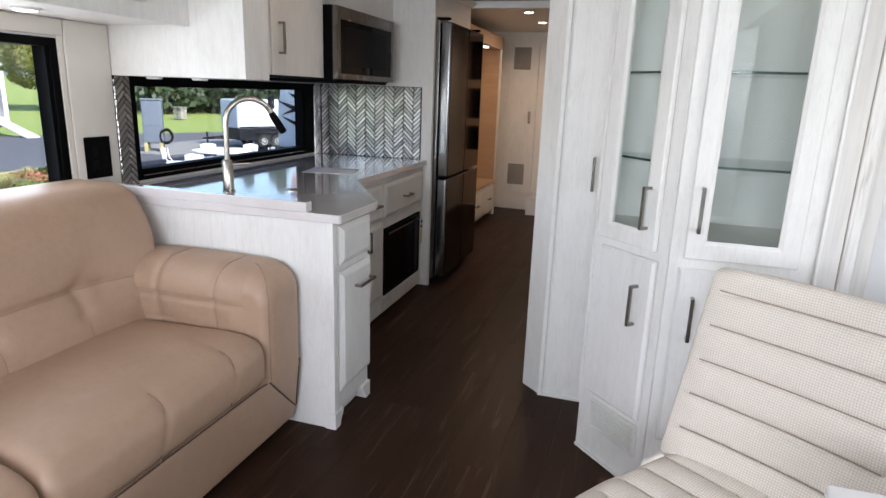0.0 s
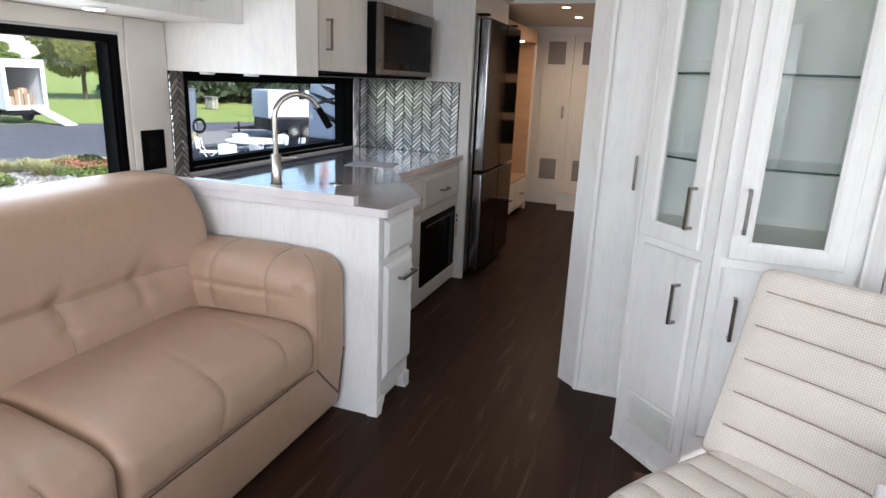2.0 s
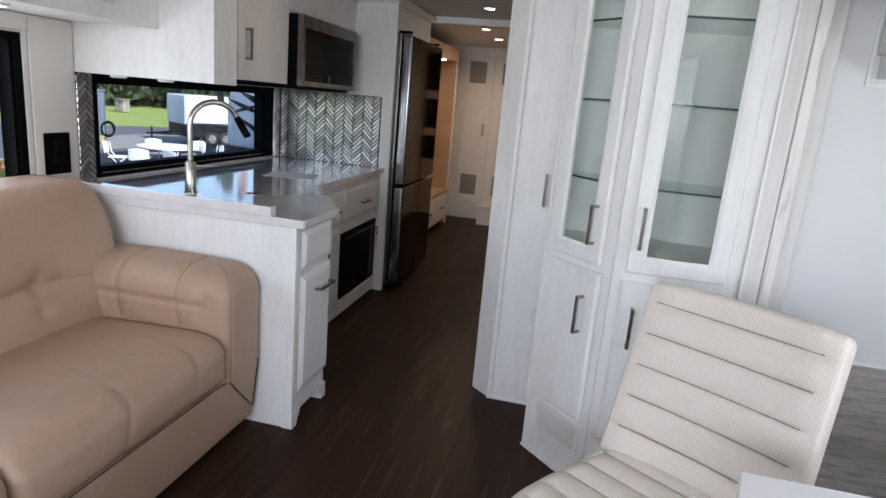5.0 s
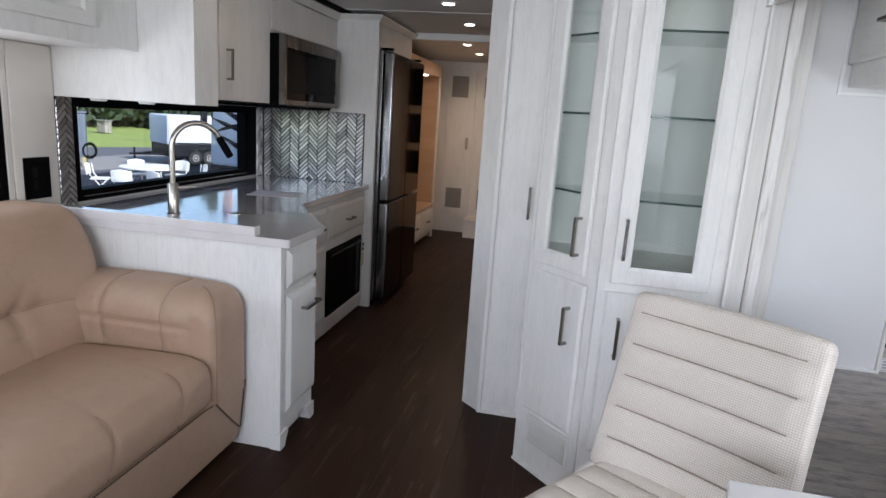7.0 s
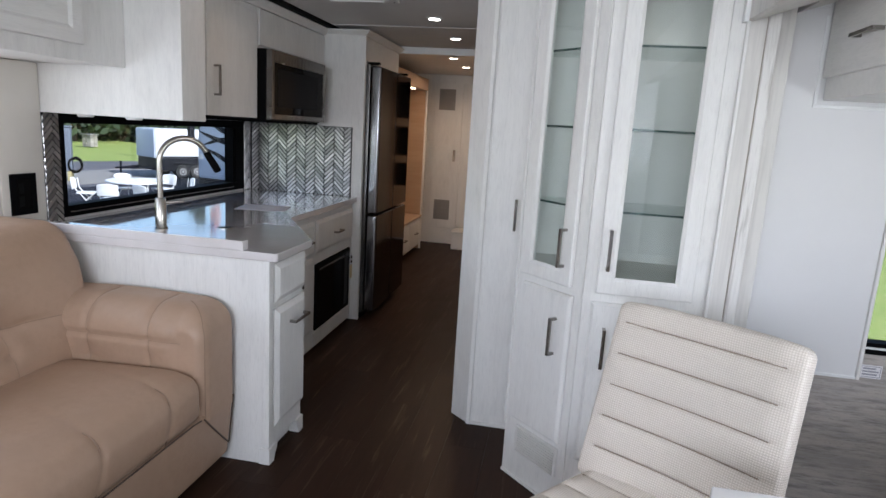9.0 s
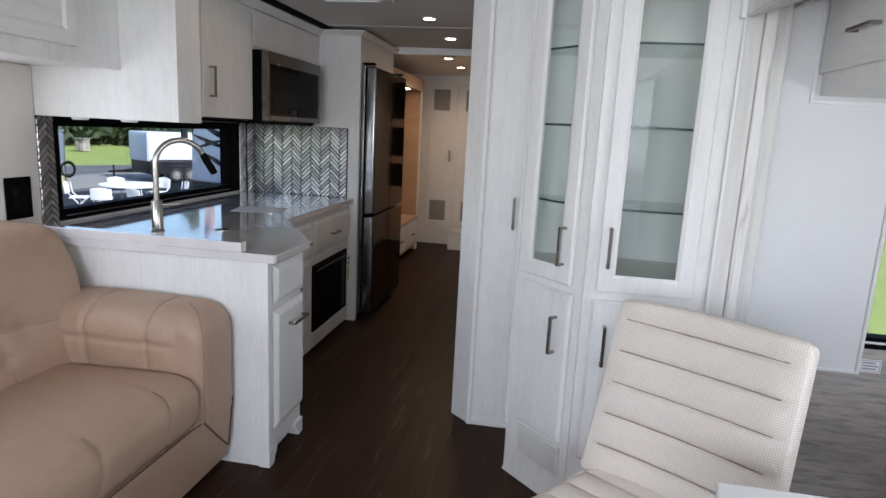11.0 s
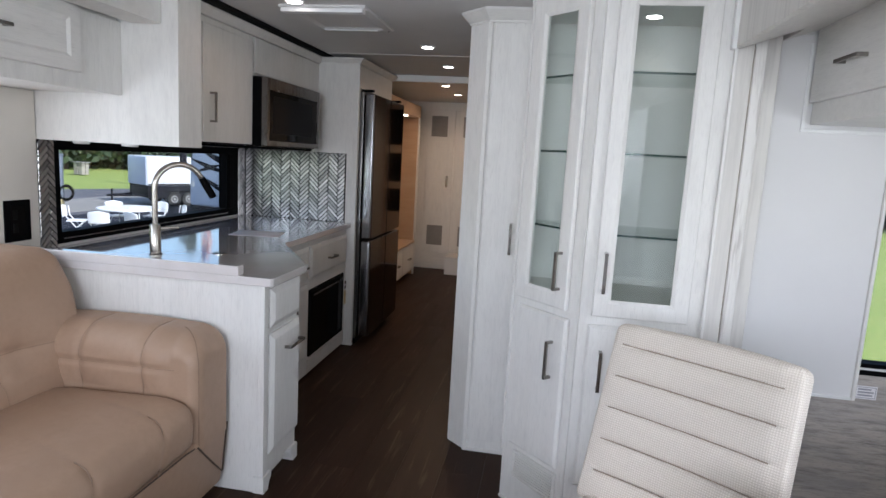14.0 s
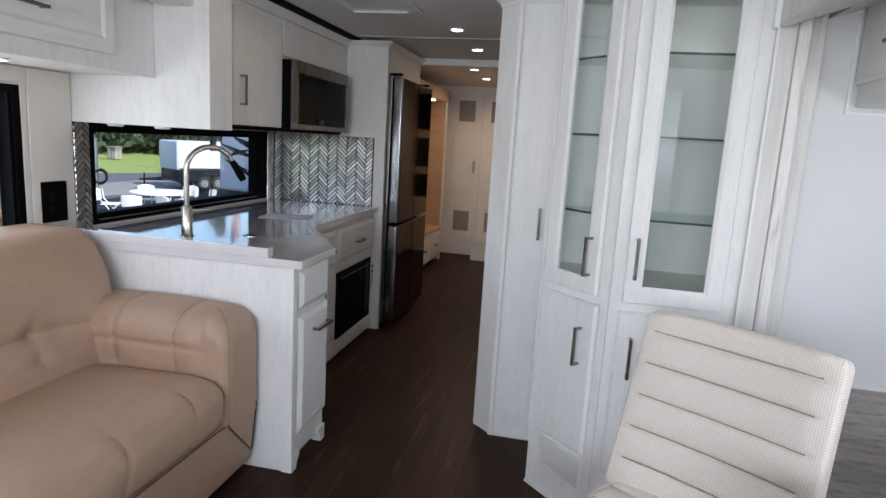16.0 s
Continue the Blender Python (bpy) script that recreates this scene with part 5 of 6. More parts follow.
LEAF = leaf_mat("green_leaves", (0.045, 0.095, 0.018), (0.15, 0.20, 0.035))
LEAFGOLD = leaf_mat("turning_leaves", (0.07, 0.115, 0.02), (0.27, 0.235, 0.045))
LEAFDARK = leaf_mat("dark_needles", (0.012, 0.030, 0.012), (0.035, 0.06, 0.02))
TUFT = leaf_mat("dry_ornamental_grass", (0.20, 0.24, 0.07), (0.50, 0.44, 0.22))
SHRUBRED = leaf_mat("red_flowering_shrub", (0.10, 0.16, 0.03), (0.45, 0.10, 0.09))

bm = bmesh.new()
bmesh.ops.create_grid(bm, x_segments=220, y_segments=220, size=600)
for v in bm.verts:
    v.co.z = GROUND - 0.03 + 0.0 * v.co.x
    far = max(0.0, math.hypot(v.co.x + 10, v.co.y - 10) - 34)
    v.co.z += 0.05 * far * (1 - math.exp(-far / 60)) * (1 if v.co.x < -22 or v.co.y > 30 else 0) * math.exp(-far / 220)
structure("ground", bm, GRASS, "mown lawn that reaches the horizon", True)


def slab(name, outline, lift, material, label):
    return structure(name, prism(bmesh.new(), outline, GROUND - 0.2, GROUND + lift), material, label)


slab("road", [(-56.0, -34.0), (-15.3, -60.0), (-15.3, 12.9), (-14.8, 12.9), (-14.8, 39.0)], 0.0, ASPHALT, "grey asphalt lane")
# the pad's dark colour stands for shade lying on it
slab("pavement_pad", [(-14.8, 12.9), (1.5, 12.9), (1.5, 24.5), (-14.8, 24.5)], -0.004, PAD, "asphalt parking pad coloured dark blue for shade")
slab("pavement_site", [(-3.5, -8.0), (2.6, -8.0), (2.6, 12.9), (-3.5, 12.9)], -0.008, ASPHALT, "asphalt pad under the coach")
slab("gravel_bed", [(-15.05, -10.0), (-3.5, -10.0), (-3.5, 12.6), (-15.05, 12.6)], 0.012, GRAVEL, "pale gravel planting bed")
slab("gravel_island", [(-18.6, 17.6), (-15.4, 17.6), (-14.8, 27.0), (-18.6, 27.0)], 0.016, GRAVEL, "pale gravel island by the lane")
for x0, x1, y0, y1 in ((-15.3, -15.05, -10.0, 12.85), (-15.05, -3.5, 12.6, 12.85)):
    structure("kerb", soft(x0, x1, y0, y1, GROUND - 0.1, GROUND + 0.10, 0.02), KERB, "yellowed concrete kerb")


def leaves(bm, centre, radii, count, size, up=0.0, thin=0.55):
    """Many small leaf cards in an uneven ellipsoid, denser towards its skin."""
    c = Vector(centre)
    for _ in range(count):
        d = Vector((random.gauss(0, 1), random.gauss(0, 1), random.gauss(0, 1))).normalized()
        r = random.uniform(0.45, 1.0) ** 0.5 * (1 + 0.16 * noise.noise(d * 2.3 + c))
        p = c + Vector((d.x * radii[0], d.y * radii[1], d.z * radii[2])) * r
        s = size * random.uniform(0.6, 1.3)
        a = Vector((random.uniform(-1, 1), random.uniform(-1, 1), random.uniform(-1, 1) + up)).normalized() * s
        b = a.orthogonal().normalized() * s * thin
        bm.faces.new([bm.verts.new(p - a), bm.verts.new(p + b), bm.verts.new(p + a), bm.verts.new(p - b)])
    return bm


def flat_linked(name, bm, material, parent):
    me = bpy.data.meshes.new(name)
    bm.to_mesh(me)
    bm.free()
    me.materials.append(material)
    ob = new(name, me)
    ob.parent = parent
    return ob


def tree(m, height, spread, leaf, label, count=2600, size=0.32):
    ob = thing("tree", m, label, "tree")
    lean = random.uniform(-0.3, 0.3)
    trunk = bmesh.new()
    fork = Vector((lean, 0.1, height * 0.34))
    tube(trunk, [(0, 0, -0.6), (lean * 0.4, 0, height * 0.16), fork, fork + Vector((0.1, 0, height * 0.3)), fork + Vector((0.2, 0.1, height * 0.5))], [height * 0.026, height * 0.021, height * 0.017, height * 0.009, 0.02], 9)
    crown = bmesh.new()
    blobs = 9
    for i in range(blobs):
        a = 2 * math.pi * i / blobs + random.uniform(-0.3, 0.3)
        reach = spread * random.uniform(0.35, 0.72)
        z = height * random.uniform(0.34, 0.80)
        tip = Vector((math.cos(a) * reach, math.sin(a) * reach, z))
        tube(trunk, [fork + Vector((0, 0, height * 0.10 * (i % 3))), fork.lerp(tip, 0.5) + Vector((0, 0, height * 0.03)), tip], [height * 0.009, height * 0.006, 0.02], 6)
        leaves(crown, tip, (spread * 0.42, spread * 0.42, height * 0.16), count // (blobs + 1), size)
    leaves(crown, (0.1, 0, height * 0.84), (spread * 0.46, spread * 0.46, height * 0.17), count // (blobs + 1), size)
    part("trunk", trunk, BARK, ob, smooth=True)
    flat_linked("crown", crown, leaf, ob)
    return ob


def conifer(m, height, spread, label):
    ob = thing("tree", m, label, "tree")
    part("trunk", tube(bmesh.new(), [(0, 0, -0.5), (0, 0, height * 0.95)], [height * 0.02, 0.02], 8), BARK, ob)
    crown = bmesh.new()
    for i in range(11):
        k = i / 10
        leaves(crown, (random.uniform(-0.2, 0.2), random.uniform(-0.2, 0.2), height * (0.10 + 0.86 * k)), (spread * (1.05 - 0.95 * k), spread * (1.05 - 0.95 * k), height * 0.07), int(240 * (1.1 - 0.8 * k)), 0.34, -0.4)
    flat_linked("crown", crown, LEAFDARK, ob)
    return ob


random.seed(11)
big = tree(pose(-42.9, 36.4, GROUND + 0.25), 7.4, 3.9, LEAFGOLD, "leafy tree turning yellow on the lawn", 26000, 0.10)
oaks = [tree(pose(-190, 95, GROUND - 2), 11, 6.5, LEAF, "green broad-leaved tree at the edge of the lawn", 2200, 0.75), tree(pose(-200, 135, GROUND - 2), 12, 7.0, LEAF, "green broad-leaved tree at the edge of the lawn", 2200, 0.75)]
pines = [conifer(pose(-36, 41, GROUND + 0.3), 9.0, 3.2, "dark spruce beyond the lane"), conifer(pose(-33, 47, GROUND + 0.3), 10.0, 3.6, "dark spruce beyond the lane")]
for i in range(16):
    x, y = -250 + 13 * i + random.uniform(-4, 4), 112 + 11 * i + random.uniform(-8, 8)
    copy_thing(oaks[i % 2], pose(x, y, GROUND - 1.0, 0, 0, random.uniform(0, 360)) @ Matrix.Scale(random.uniform(0.72, 1.0), 4))
for x, y in ((-39.5, 45.5), (-36.8, 47), (-34.2, 48), (-31.5, 50), (-42.5, 46), (-45.0, 43.5)):
    copy_thing(pines[random.randrange(2)], pose(x, y, GROUND - 0.9, 0, 0, random.uniform(0, 360)))
for x, y in ((-50, 52), (-46, 55), (-27, 52), (-22, 50), (-41, 49), (-29, 46), (-18, 54)):
    copy_thing(pines[random.randrange(2)], pose(x, y, GROUND + 0.4, 0, 0, random.uniform(0, 360)))
for x, y in ((12, 34), (18, 36), (24, 33), (30, 40), (9, 40), (36, 36)):
    copy_thing(pines[random.randrange(2)], pose(x, y, GROUND, 0, 0, random.uniform(0, 360)))
for x, y in ((35, 82), (57, 84), (80, 60), (96, 36), (100, 8), (92, -28)):
    copy_thing(oaks[random.randrange(2)], pose(x, y, GROUND, 0, 0, random.uniform(0, 360)))


def bush(m, r, h, leaf, label, category, count=700, size=0.07, up=0.0, thin=0.55):
    ob = thing("shrub", m, label, category)
    bm = bmesh.new()
    leaves(bm, (0, 0, h * 0.5), (r, r, h * 0.5), count, size, up, thin)
    flat_linked("foliage", bm, leaf, ob)
    part("stem", tube(bmesh.new(), [(0, 0, -0.05), (0.02, 0, h * 0.5)], [0.03, 0.01], 6), BARK, ob)
    return ob


def tuft(m, r, h, label):
    """A clump of thin blades that rise from one foot and bend outwards."""
    ob = thing("grass_tuft", m, label, "grass tuft")
    bm = bmesh.new()
    for _ in range(420):
        a, reach, tall = random.uniform(0, 2 * math.pi), r * random.uniform(0.25, 1.15), h * random.uniform(0.55, 1.25)
        foot = Vector((random.gauss(0, 0.07), random.gauss(0, 0.07), 0.0))
        out, w = Vector((math.cos(a), math.sin(a), 0)), random.uniform(0.004, 0.010)
        side = Vector((-out.y, out.x, 0)) * w
        line = [foot + out * reach * k ** 1.7 + Vector((0, 0, tall * (k - 0.45 * k * k * reach / r))) for k in (0.0, 0.4, 0.75, 1.0)]
        rows = [(bm.verts.new(q - side * f), bm.verts.new(q + side * f)) for q, f in zip(line, (1.0, 1.0, 0.7, 0.15))]
        for c, d in zip(rows, rows[1:]):
            bm.faces.new((c[0], c[1], d[1], d[0]))
    flat_linked("blades", bm, TUFT, ob)
    part("crown", lathe(bmesh.new(), [(0.02, -0.04), (0.12, 0.0), (0.09, 0.05), (0.01, 0.08)], 9), BARK, ob)
    return ob


grassy = tuft(pose(-14.1, 10.3, GROUND), 0.42, 0.36, "tuft of dry ornamental grass in the gravel bed")
reds = bush(pose(-13.2, 11.1, GROUND), 0.42, 0.24, SHRUBRED, "low red-flowering shrub in the gravel bed", "shrub", 1100, 0.032)
green = bush(pose(-11.85, 10.25, GROUND), 0.34, 0.24, LEAF, "low green shrub in the gravel bed", "shrub", 800, 0.035)
for src, spots in ((grassy, ((-14.3, 9.8), (-13.9, 10.8), (-14.5, 10.6), (-13.2, 8.9), (-13.6, 8.3), (-14.6, 11.8), (-13.3, 10.1))), (reds, ((-12.7, 11.2), (-13.7, 11.6), (-13.1, 11.7), (-12.3, 11.5), (-13.9, 11.1), (-12.6, 12.0), (-11.5, 11.8), (-10.6, 12.1))), (green, ((-12.2, 10.5), (-12.9, 8.7), (-13.0, 10.4), (-13.1, 8.2), (-11.4, 10.6), (-14.4, 12.2)))):
    for x, y in spots:
        copy_thing(src, pose(x, y, GROUND, 0, 0, random.uniform(0, 360)) @ Matrix.Scale(random.uniform(0.8, 1.2), 4))


PEBBLE = leaf_mat("pale_round_stones", (0.10, 0.095, 0.09), (0.50, 0.48, 0.45))
bm = bmesh.new()
for _ in range(5200):
    c = Vector((random.uniform(-14.9, -9.6), random.uniform(6.8, 12.5), GROUND + 0.02))
    r = random.uniform(0.030, 0.075)
    tip = [c + Vector((r * random.uniform(0.7, 1.2) * a, r * random.uniform(0.7, 1.2) * b, r * 0.7 * d)) for a, b, d in ((1, 0, 0), (0, 1, 0), (-1, 0, 0), (0, -1, 0), (0, 0, 1))]
    vs = [bm.verts.new(q) for q in tip]
    for k in range(4):
        bm.faces.new((vs[k], vs[(k + 1) % 4], vs[4]))
stones = flat_linked("gravel_stones", bm, PEBBLE, None)
tagged(stones, "loose pale river stones in the planting bed", "gravel", kind="stuff")


def wheel(parent, x, y, z, r, w):
    """A wheel that turns about the y axis of its thing."""
    turn = pose(x, y, z, 90)
    ob = part("wheel", lathe(bmesh.new(), [(r * 0.62, -w / 2), (r * 0.94, -w / 2), (r, -w * 0.35), (r, w * 0.35), (r * 0.94, w / 2), (r * 0.62, w / 2)], 24), TYRE, parent, m=turn, smooth=True)
    part("rim", lathe(bmesh.new(), [(r * 0.60, -w * 0.46), (r * 0.58, w * 0.40), (r * 0.45, w * 0.52), (r * 0.18, w * 0.44), (r * 0.10, w * 0.55)], 20), RIM, ob, smooth=True)
    return ob


# cargo trailer with two axles; its length runs along its own x axis
trailer = thing("cargo_trailer", pose(-14.56, 22.91, GROUND, 0, 0, 59.7) @ Matrix.Scale(0.805, 4), "white cargo trailer with a black lower half on the lane", "trailer")
part("box", soft(-2.3, 2.1, -1.0, 1.0, 1.0, 2.38, 0.04, arc=2), COACHWHITE, trailer, smooth=True)
# the nose is tinted blue as the trailer's shaded face
part("nose", soft(-2.36, -2.30, -0.97, 0.97, 1.02, 2.34, 0.02, arc=2), COACHSHADE, trailer, smooth=True)
part("skirt", soft(-2.28, 2.08, -0.99, 0.99, 0.42, 0.999, 0.02), COACHBLACK, trailer)
part("stripe", soft(-2.26, 2.1, -1.012, -1.001, 1.03, 1.09, 0.002), COACHBLACK, trailer)
for k in range(4):
    part("louvre", soft(-0.30, 0.10, -1.010, -1.001, 2.22 - 0.07 * k, 2.25 - 0.07 * k, 0.002), RIM, trailer)
for x in (-1.02, -0.30):
    for y in (-0.96, 0.96):
        wheel(trailer, x, y, 0.35, 0.35, 0.2)
part("fender", soft(-1.45, 0.15, -1.08, -0.85, 0.74, 0.80, 0.02), COACHBLACK, trailer)
part("drawbar", tube(bmesh.new(), [(-2.3, -0.7, 0.52), (-3.7, 0.0, 0.50), (-2.3, 0.7, 0.52)], 0.05, 8), COACHBLACK, trailer)
part("jack", lathe(bmesh.new(), [(0.09, 0.0), (0.05, 0.04), (0.04, 0.75), (0.06, 0.8)], 12, (-3.5, 0, 0)), COACHBLACK, trailer)

# neighbouring motorhome
rv = thing("motorhome", pose(-7.62, 18.98, GROUND, 0, 0, -14) @ Matrix.Scale(0.88, 4), "motorhome tinted pale blue for shade, with black swooping stripes", "motorhome")
# pale blue of the body stands for shade on the near side
part("body", soft(-4.6, 4.6, -1.25, 1.25, 0.45, 3.45, 0.16, arc=3, n=(4, 2, 2), fn=lambda p: Vector((p.x + (0.35 * (1.9 - p.z) / 1.5 * -1 if p.x < -4.0 and p.z > 1.9 else 0), p.y, p.z))), COACHSHADE, rv, smooth=True)
for k, (x0, z0, x1, z1, w) in enumerate(((-4.30, 1.72, -2.9, 2.12, 0.07), (-4.30, 1.70, -3.0, 1.30, 0.07), (-4.50, 2.30, -2.6, 1.78, 0.09), (-3.9, 2.60, -2.2, 2.05, 0.12), (-3.7, 1.45, -1.8, 0.85, 0.09))):
    bm = bmesh.new()
    n = 14
    pts = [(x0 + (x1 - x0) * i / n, z0 + (z1 - z0) * (i / n) ** 0.8) for i in range(n + 1)]
    top = [bm.verts.new((x, -1.256, z + w * math.sin(math.pi * (i + 0.3) / (n + 0.6)))) for i, (x, z) in enumerate(pts)]
    low = [bm.verts.new((x, -1.256, z - w * math.sin(math.pi * (i + 0.3) / (n + 0.6)))) for i, (x, z) in enumerate(pts)]
    for i in range(n):
        bm.faces.new([low[i], low[i + 1], top[i + 1], top[i]])
    part("stripe", bm, COACHBLACK, rv)
part("skirt", soft(-4.55, 4.55, -1.23, 1.23, 0.25, 0.5, 0.03), COACHBLACK, rv)
part("mirror", soft(-4.75, -4.60, -1.55, -1.30, 1.95, 2.45, 0.04, arc=2), COACHBLACK, rv)
part("windscreen", soft(-4.64, -4.40, -1.1, 1.1, 1.9, 2.9, 0.03), BLACKGLASS, rv)
for x in (-1.9, 2.6):
    for y in (-1.15, 1.15):
        wheel(rv, x, y, 0.46, 0.46, 0.28)
part("marker_lamp", soft(-4.45, -4.30, -1.262, -1.25, 1.2, 1.4, 0.01), RIM, rv)

# box truck with its rear open
truck = thing("box_truck", pose(-26.4, 19.5, GROUND, 0, 0, -3) @ Matrix.Diagonal((0.75, 0.72, 0.80, 1)), "white box truck with an open rear and a loading ramp", "truck")
bm = bmesh.new()
for a in ((-6.0, 0.0, -1.28, -1.18, 0.85, 3.25), (-6.0, 0.0, 1.18, 1.28, 0.85, 3.25), (-6.0, 0.0, -1.28, 1.28, 3.25, 3.36), (-6.0, 0.0, -1.28, 1.28, 0.75, 0.85), (-6.0, -5.9, -1.18, 1.18, 0.85, 3.25)):
    box(bm, *a)
part("cargo_box", bm, COACHWHITE, truck)
part("rear_frame", cells(bmesh.new(), "x", 0.0, 0.06, -1.30, 1.30, 0.70, 3.38, [(-1.05, 1.05, 0.95, 2.95)]), COACHWHITE, truck)
part("chassis", soft(-6.5, -0.1, -0.9, 0.9, 0.40, 0.74, 0.03), COACHBLACK, truck)
part("cab", soft(-8.2, -6.15, -1.15, 1.15, 0.5, 2.5, 0.2, arc=3), COACHWHITE, truck, smooth=True)
for x in (-1.6, -7.2):
    for y in (-1.05, 1.05):
        wheel(truck, x, y, 0.48, 0.48, 0.3)
part("ramp", soft(0.0, 2.95, -0.42, 0.42, -0.04, 0.04, 0.015), RIM, truck, "pale metal ramp", m=pose(0.05, 0.54, 0.84, 0, 16.2, 0))
part("bumper", soft(0.06, 0.2, -1.2, 1.2, 0.45, 0.62, 0.03), COACHBLACK, truck)
for i in range(7):
    carton = thing("cardboard_box", truck.matrix_basis @ pose(-0.75 - 0.5 * (i // 3), -0.62 + 0.56 * (i % 3) + 0.05 * (i // 3), 0.852), "brown cardboard box in the truck", "box", "cargo boxes")
    hgt = (0.55, 0.9, 0.7, 1.2, 0.8, 1.0, 0.6)[i]
    part("carton", soft(-0.22, 0.22, -0.26, 0.26, 0.0, hgt, 0.01), CARTON, carton)
    part("tape", solid(0.2201, 0.2215, -0.03, 0.03, 0.02, hgt - 0.02), RIM, carton)

# utility pedestal with a hose reel
ped = thing("utility_pedestal", pose(-16.73, 18.49, GROUND + 0.016, 0, 0, 35) @ Matrix.Scale(0.98, 4), "grey utility pedestal on a pale pallet", "utility box")
part("cabinet", soft(-0.34, 0.34, -0.22, 0.22, 0.32, 1.85, 0.03, arc=2), BOXGREY, ped, smooth=True)
part("cap", soft(-0.37, 0.37, -0.25, 0.25, 1.851, 1.91, 0.02), BOXGREY, ped)
part("door", soft(-0.28, 0.28, -0.236, -0.2205, 0.95, 1.78, 0.006), BOXGREY, ped)
for x in (-0.26, 0.26):
    part("foot", soft(x - 0.06, x + 0.06, -0.34, 0.34, 0.0, 0.319, 0.01), KERB, ped)
part("hose", tube(bmesh.new(), [(0.44 + 0.20 * math.cos(a), -0.28 + 0.014 * a, 0.55 + 0.24 * math.sin(a) * (1 + 0.1 * math.sin(0.37 * a))) for a in [0.3 * i for i in range(70)]], 0.035, 6), RUBBER, ped, "coiled black hose", smooth=True)

# stone gate post, low stones
post = thing("stone_post", pose(-30.3, 35.8, GROUND + 0.02) @ Matrix.Diagonal((0.70, 0.70, 0.48, 1)), "square field-stone post with a flat cap", "post")
random.seed(3)
for i in range(6):
    for j in range(4):
        w = 0.44
        x, y = ((-0.24, -0.24), (0.24, -0.24), (0.24, 0.24), (-0.24, 0.24))[j]
        part("stone", soft(x - w / 2 + random.uniform(0, 0.03), x + w / 2, y - w / 2 + random.uniform(0, 0.03), y + w / 2, 0.27 * i, 0.27 * i + 0.255, 0.04), STONE, post)
part("cap", soft(-0.56, 0.56, -0.56, 0.56, 1.625, 1.74, 0.02), GRAVEL, post)

# folding tables and chairs on the pad


def folding_table(m):
    ob = thing("folding_table", m, "round white plastic folding table on the parking pad", "table", "folding tables")
    part("tabletop", lathe(bmesh.new(), [(0.70, 0.690), (0.755, 0.695), (0.765, 0.715), (0.755, 0.738), (0.70, 0.742)], 32), PLASTIC, ob, smooth=True)
    for x in (-0.42, 0.42):
        part("leg", tube(bmesh.new(), [(x, -0.34, 0.0), (x, -0.30, 0.69), (x, 0.30, 0.69), (x, 0.34, 0.0)], 0.014, 8), RIM, ob)
    return ob


def folding_chair(m):
    ob = thing("folding_chair", m, "white plastic folding chair beside the table", "chair", "folding chairs")
    part("seat", soft(-0.22, 0.22, -0.21, 0.21, 0.43, 0.46, 0.012), PLASTIC, ob)
    part("backrest", soft(-0.23, 0.23, 0.22, 0.25, 0.56, 0.86, 0.014, n=(10, 1, 6), arc=2, fn=lambda p: Vector((p.x, p.y - 0.5 * p.x * p.x, p.z - 0.9 * p.x * p.x * (p.z > 0.7)))), PLASTIC, ob, m=pose(0, 0.0, 0, -6), smooth=True)
    for x in (-0.21, 0.21):
        part("leg", tube(bmesh.new(), [(x, -0.24, 0.0), (x, 0.20, 0.55), (x, 0.235, 0.80)], 0.013, 7), PLASTIC, ob)
        part("leg", tube(bmesh.new(), [(x, 0.26, 0.0), (x, -0.18, 0.44)], 0.013, 7), PLASTIC, ob)
    return ob


t1 = folding_table(pose(-10.62, 14.30, GROUND, 0, 0, 10))
c1 = folding_chair(pose(-10.15, 12.75, GROUND, 0, 0, 200))
for x, y, a in ((-9.35, 13.05, 165), (-11.35, 13.35, 120), (-11.3, 14.75, 60), (-10.55, 15.25, 0), (-9.75, 14.9, -45)):
    copy_thing(c1, pose(x, y, GROUND, 0, 0, a))

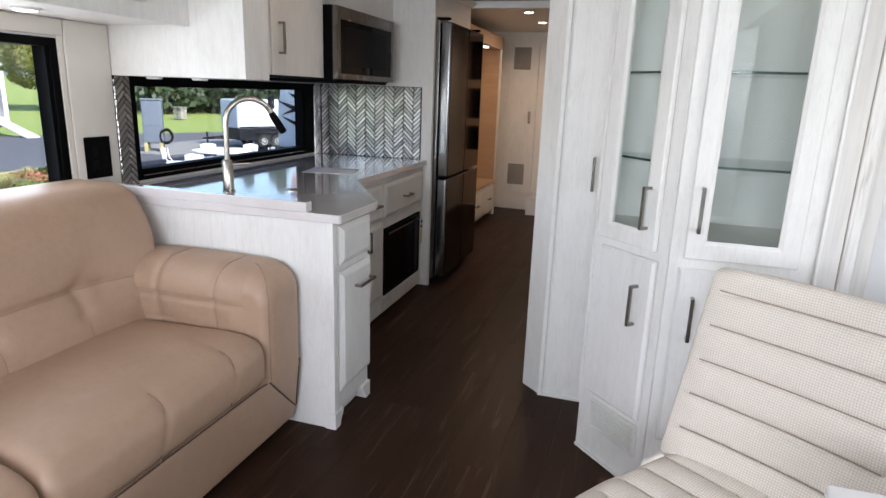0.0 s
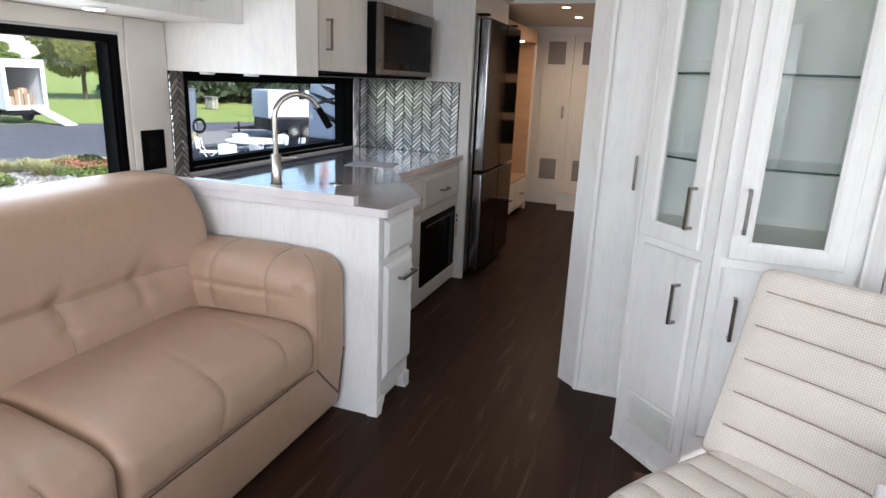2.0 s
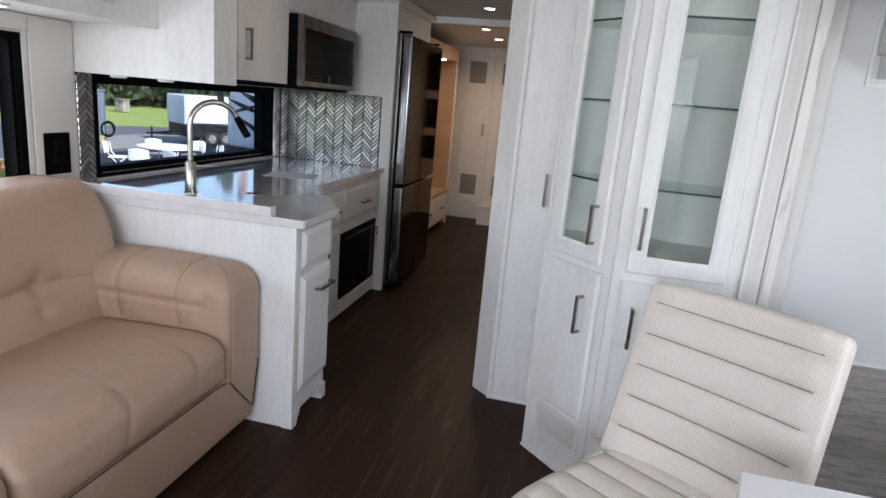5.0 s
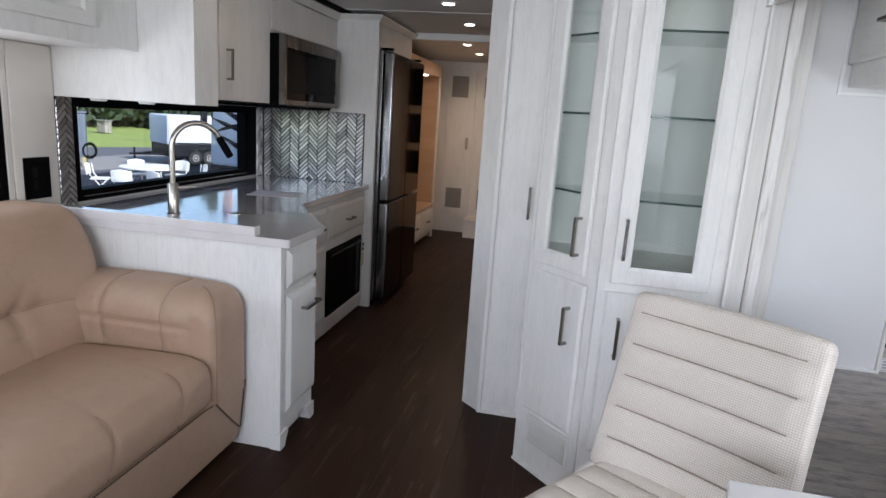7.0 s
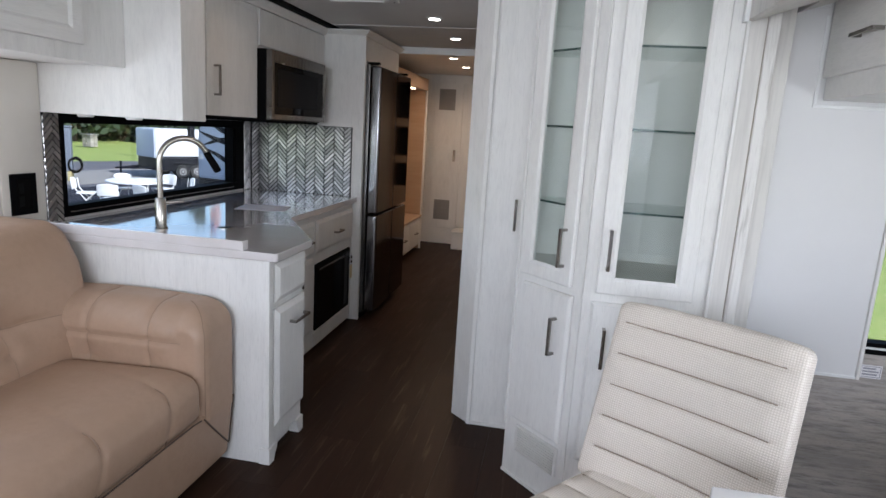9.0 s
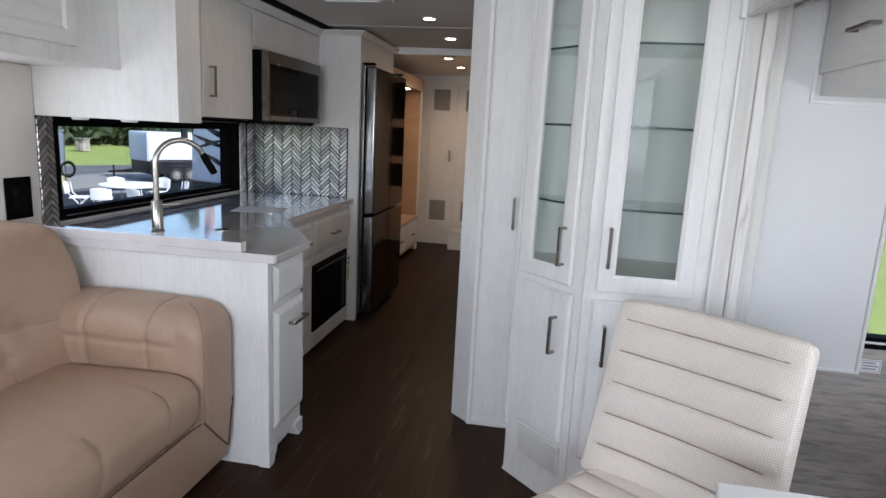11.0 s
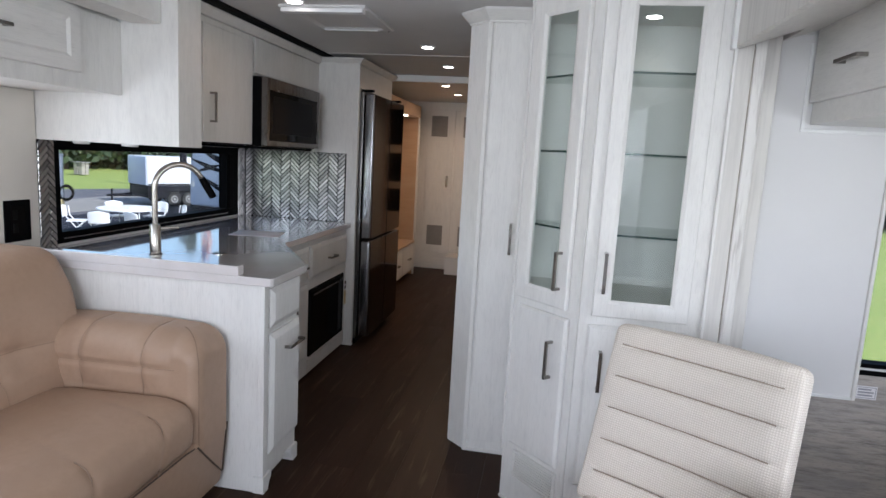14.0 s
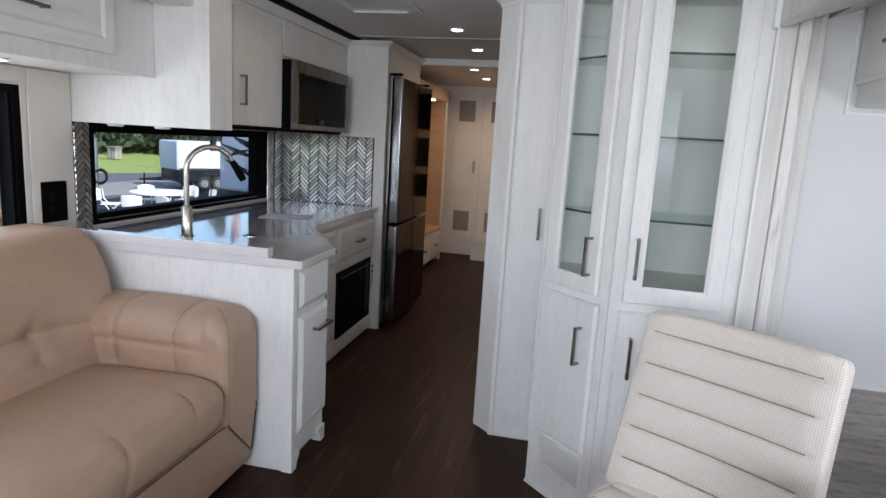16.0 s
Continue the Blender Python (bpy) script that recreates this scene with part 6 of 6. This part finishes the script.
# far house
farm = thing("house", pose(-122, 96, GROUND - 0.5, 0, 0, 40) @ Matrix.Scale(0.5, 4), "pale long house behind the trees", "house")
part("wall", soft(-9, 9, -4, 4, 0, 5.5, 0.05), WALLPAINT, farm)
part("roof", extrude_profile(bmesh.new(), [(-4.6, 5.4), (4.6, 5.4), (0, 8.2)], "x", -9.5, 9.5), ROOF, farm)
for i in range(5):
    for z in (1.2, 3.6):
        part("window", soft(-7.6 + 3.4 * i, -6.2 + 3.4 * i, -4.06, -4.001, z, z + 1.3, 0.02), BLACKGLASS, farm)

# flag on its pole
flag = thing("flag_pole", pose(-17.7, 29.35, GROUND), "white pole with a limp red and white striped flag", "flag")
part("pole", tube(bmesh.new(), [(0, 0, 0), (0, 0, 8.3)], [0.06, 0.035], 10), RIM, flag, smooth=True)
part("ball", lathe(bmesh.new(), [(0.01, 8.28), (0.09, 8.36), (0.09, 8.42), (0.01, 8.50)], 12), KERB, flag, smooth=True)
FLAGRED = mat("flag_red", (0.45, 0.03, 0.04), 0.8)
FLAGWHITE = mat("flag_white", (0.75, 0.75, 0.75), 0.8)
FLAGBLUE = mat("flag_blue", (0.03, 0.05, 0.20), 0.8)
for k in range(7):
    bm = bmesh.new()
    n = 10
    a = [bm.verts.new((0.05 + 0.055 * i + 0.03 * math.sin(2.2 * i), 0.08 * math.sin(1.3 * i + k), 7.75 - 0.20 * k - 0.06 * i)) for i in range(n)]
    b = [bm.verts.new((v.co.x, v.co.y, v.co.z - 0.20)) for v in a]
    for i in range(n - 1):
        bm.faces.new([a[i], a[i + 1], b[i + 1], b[i]])
    part("stripe", bm, FLAGRED if k % 2 == 0 else FLAGWHITE, flag)
part("canton", soft(0.05, 0.30, -0.12, -0.10, 7.0, 7.65, 0.004), FLAGBLUE, flag)

# ---- floor boards ----
random.seed(5)
bm = bmesh.new()
box(bm, 0.0003, 0.1897, 0.0003, 1.2197, -0.0055, 0.0)
plank_mesh = bpy.data.meshes.new("floor_board")
bmesh.ops.recalc_face_normals(bm, faces=bm.faces)
bm.to_mesh(plank_mesh)
bm.free()
plank_mesh.materials.append(FLOOR)
floor_ob = bpy.data.objects["floor"]
for i in range(-7, 6):
    shift = (i * 0.437) % 1.22
    for j in range(-1, 6):
        ob = new("floor_board", plank_mesh)
        ob.parent = floor_ob
        ob.location = (0.19 * i, 0.55 + 1.22 * j + shift, 0.0)
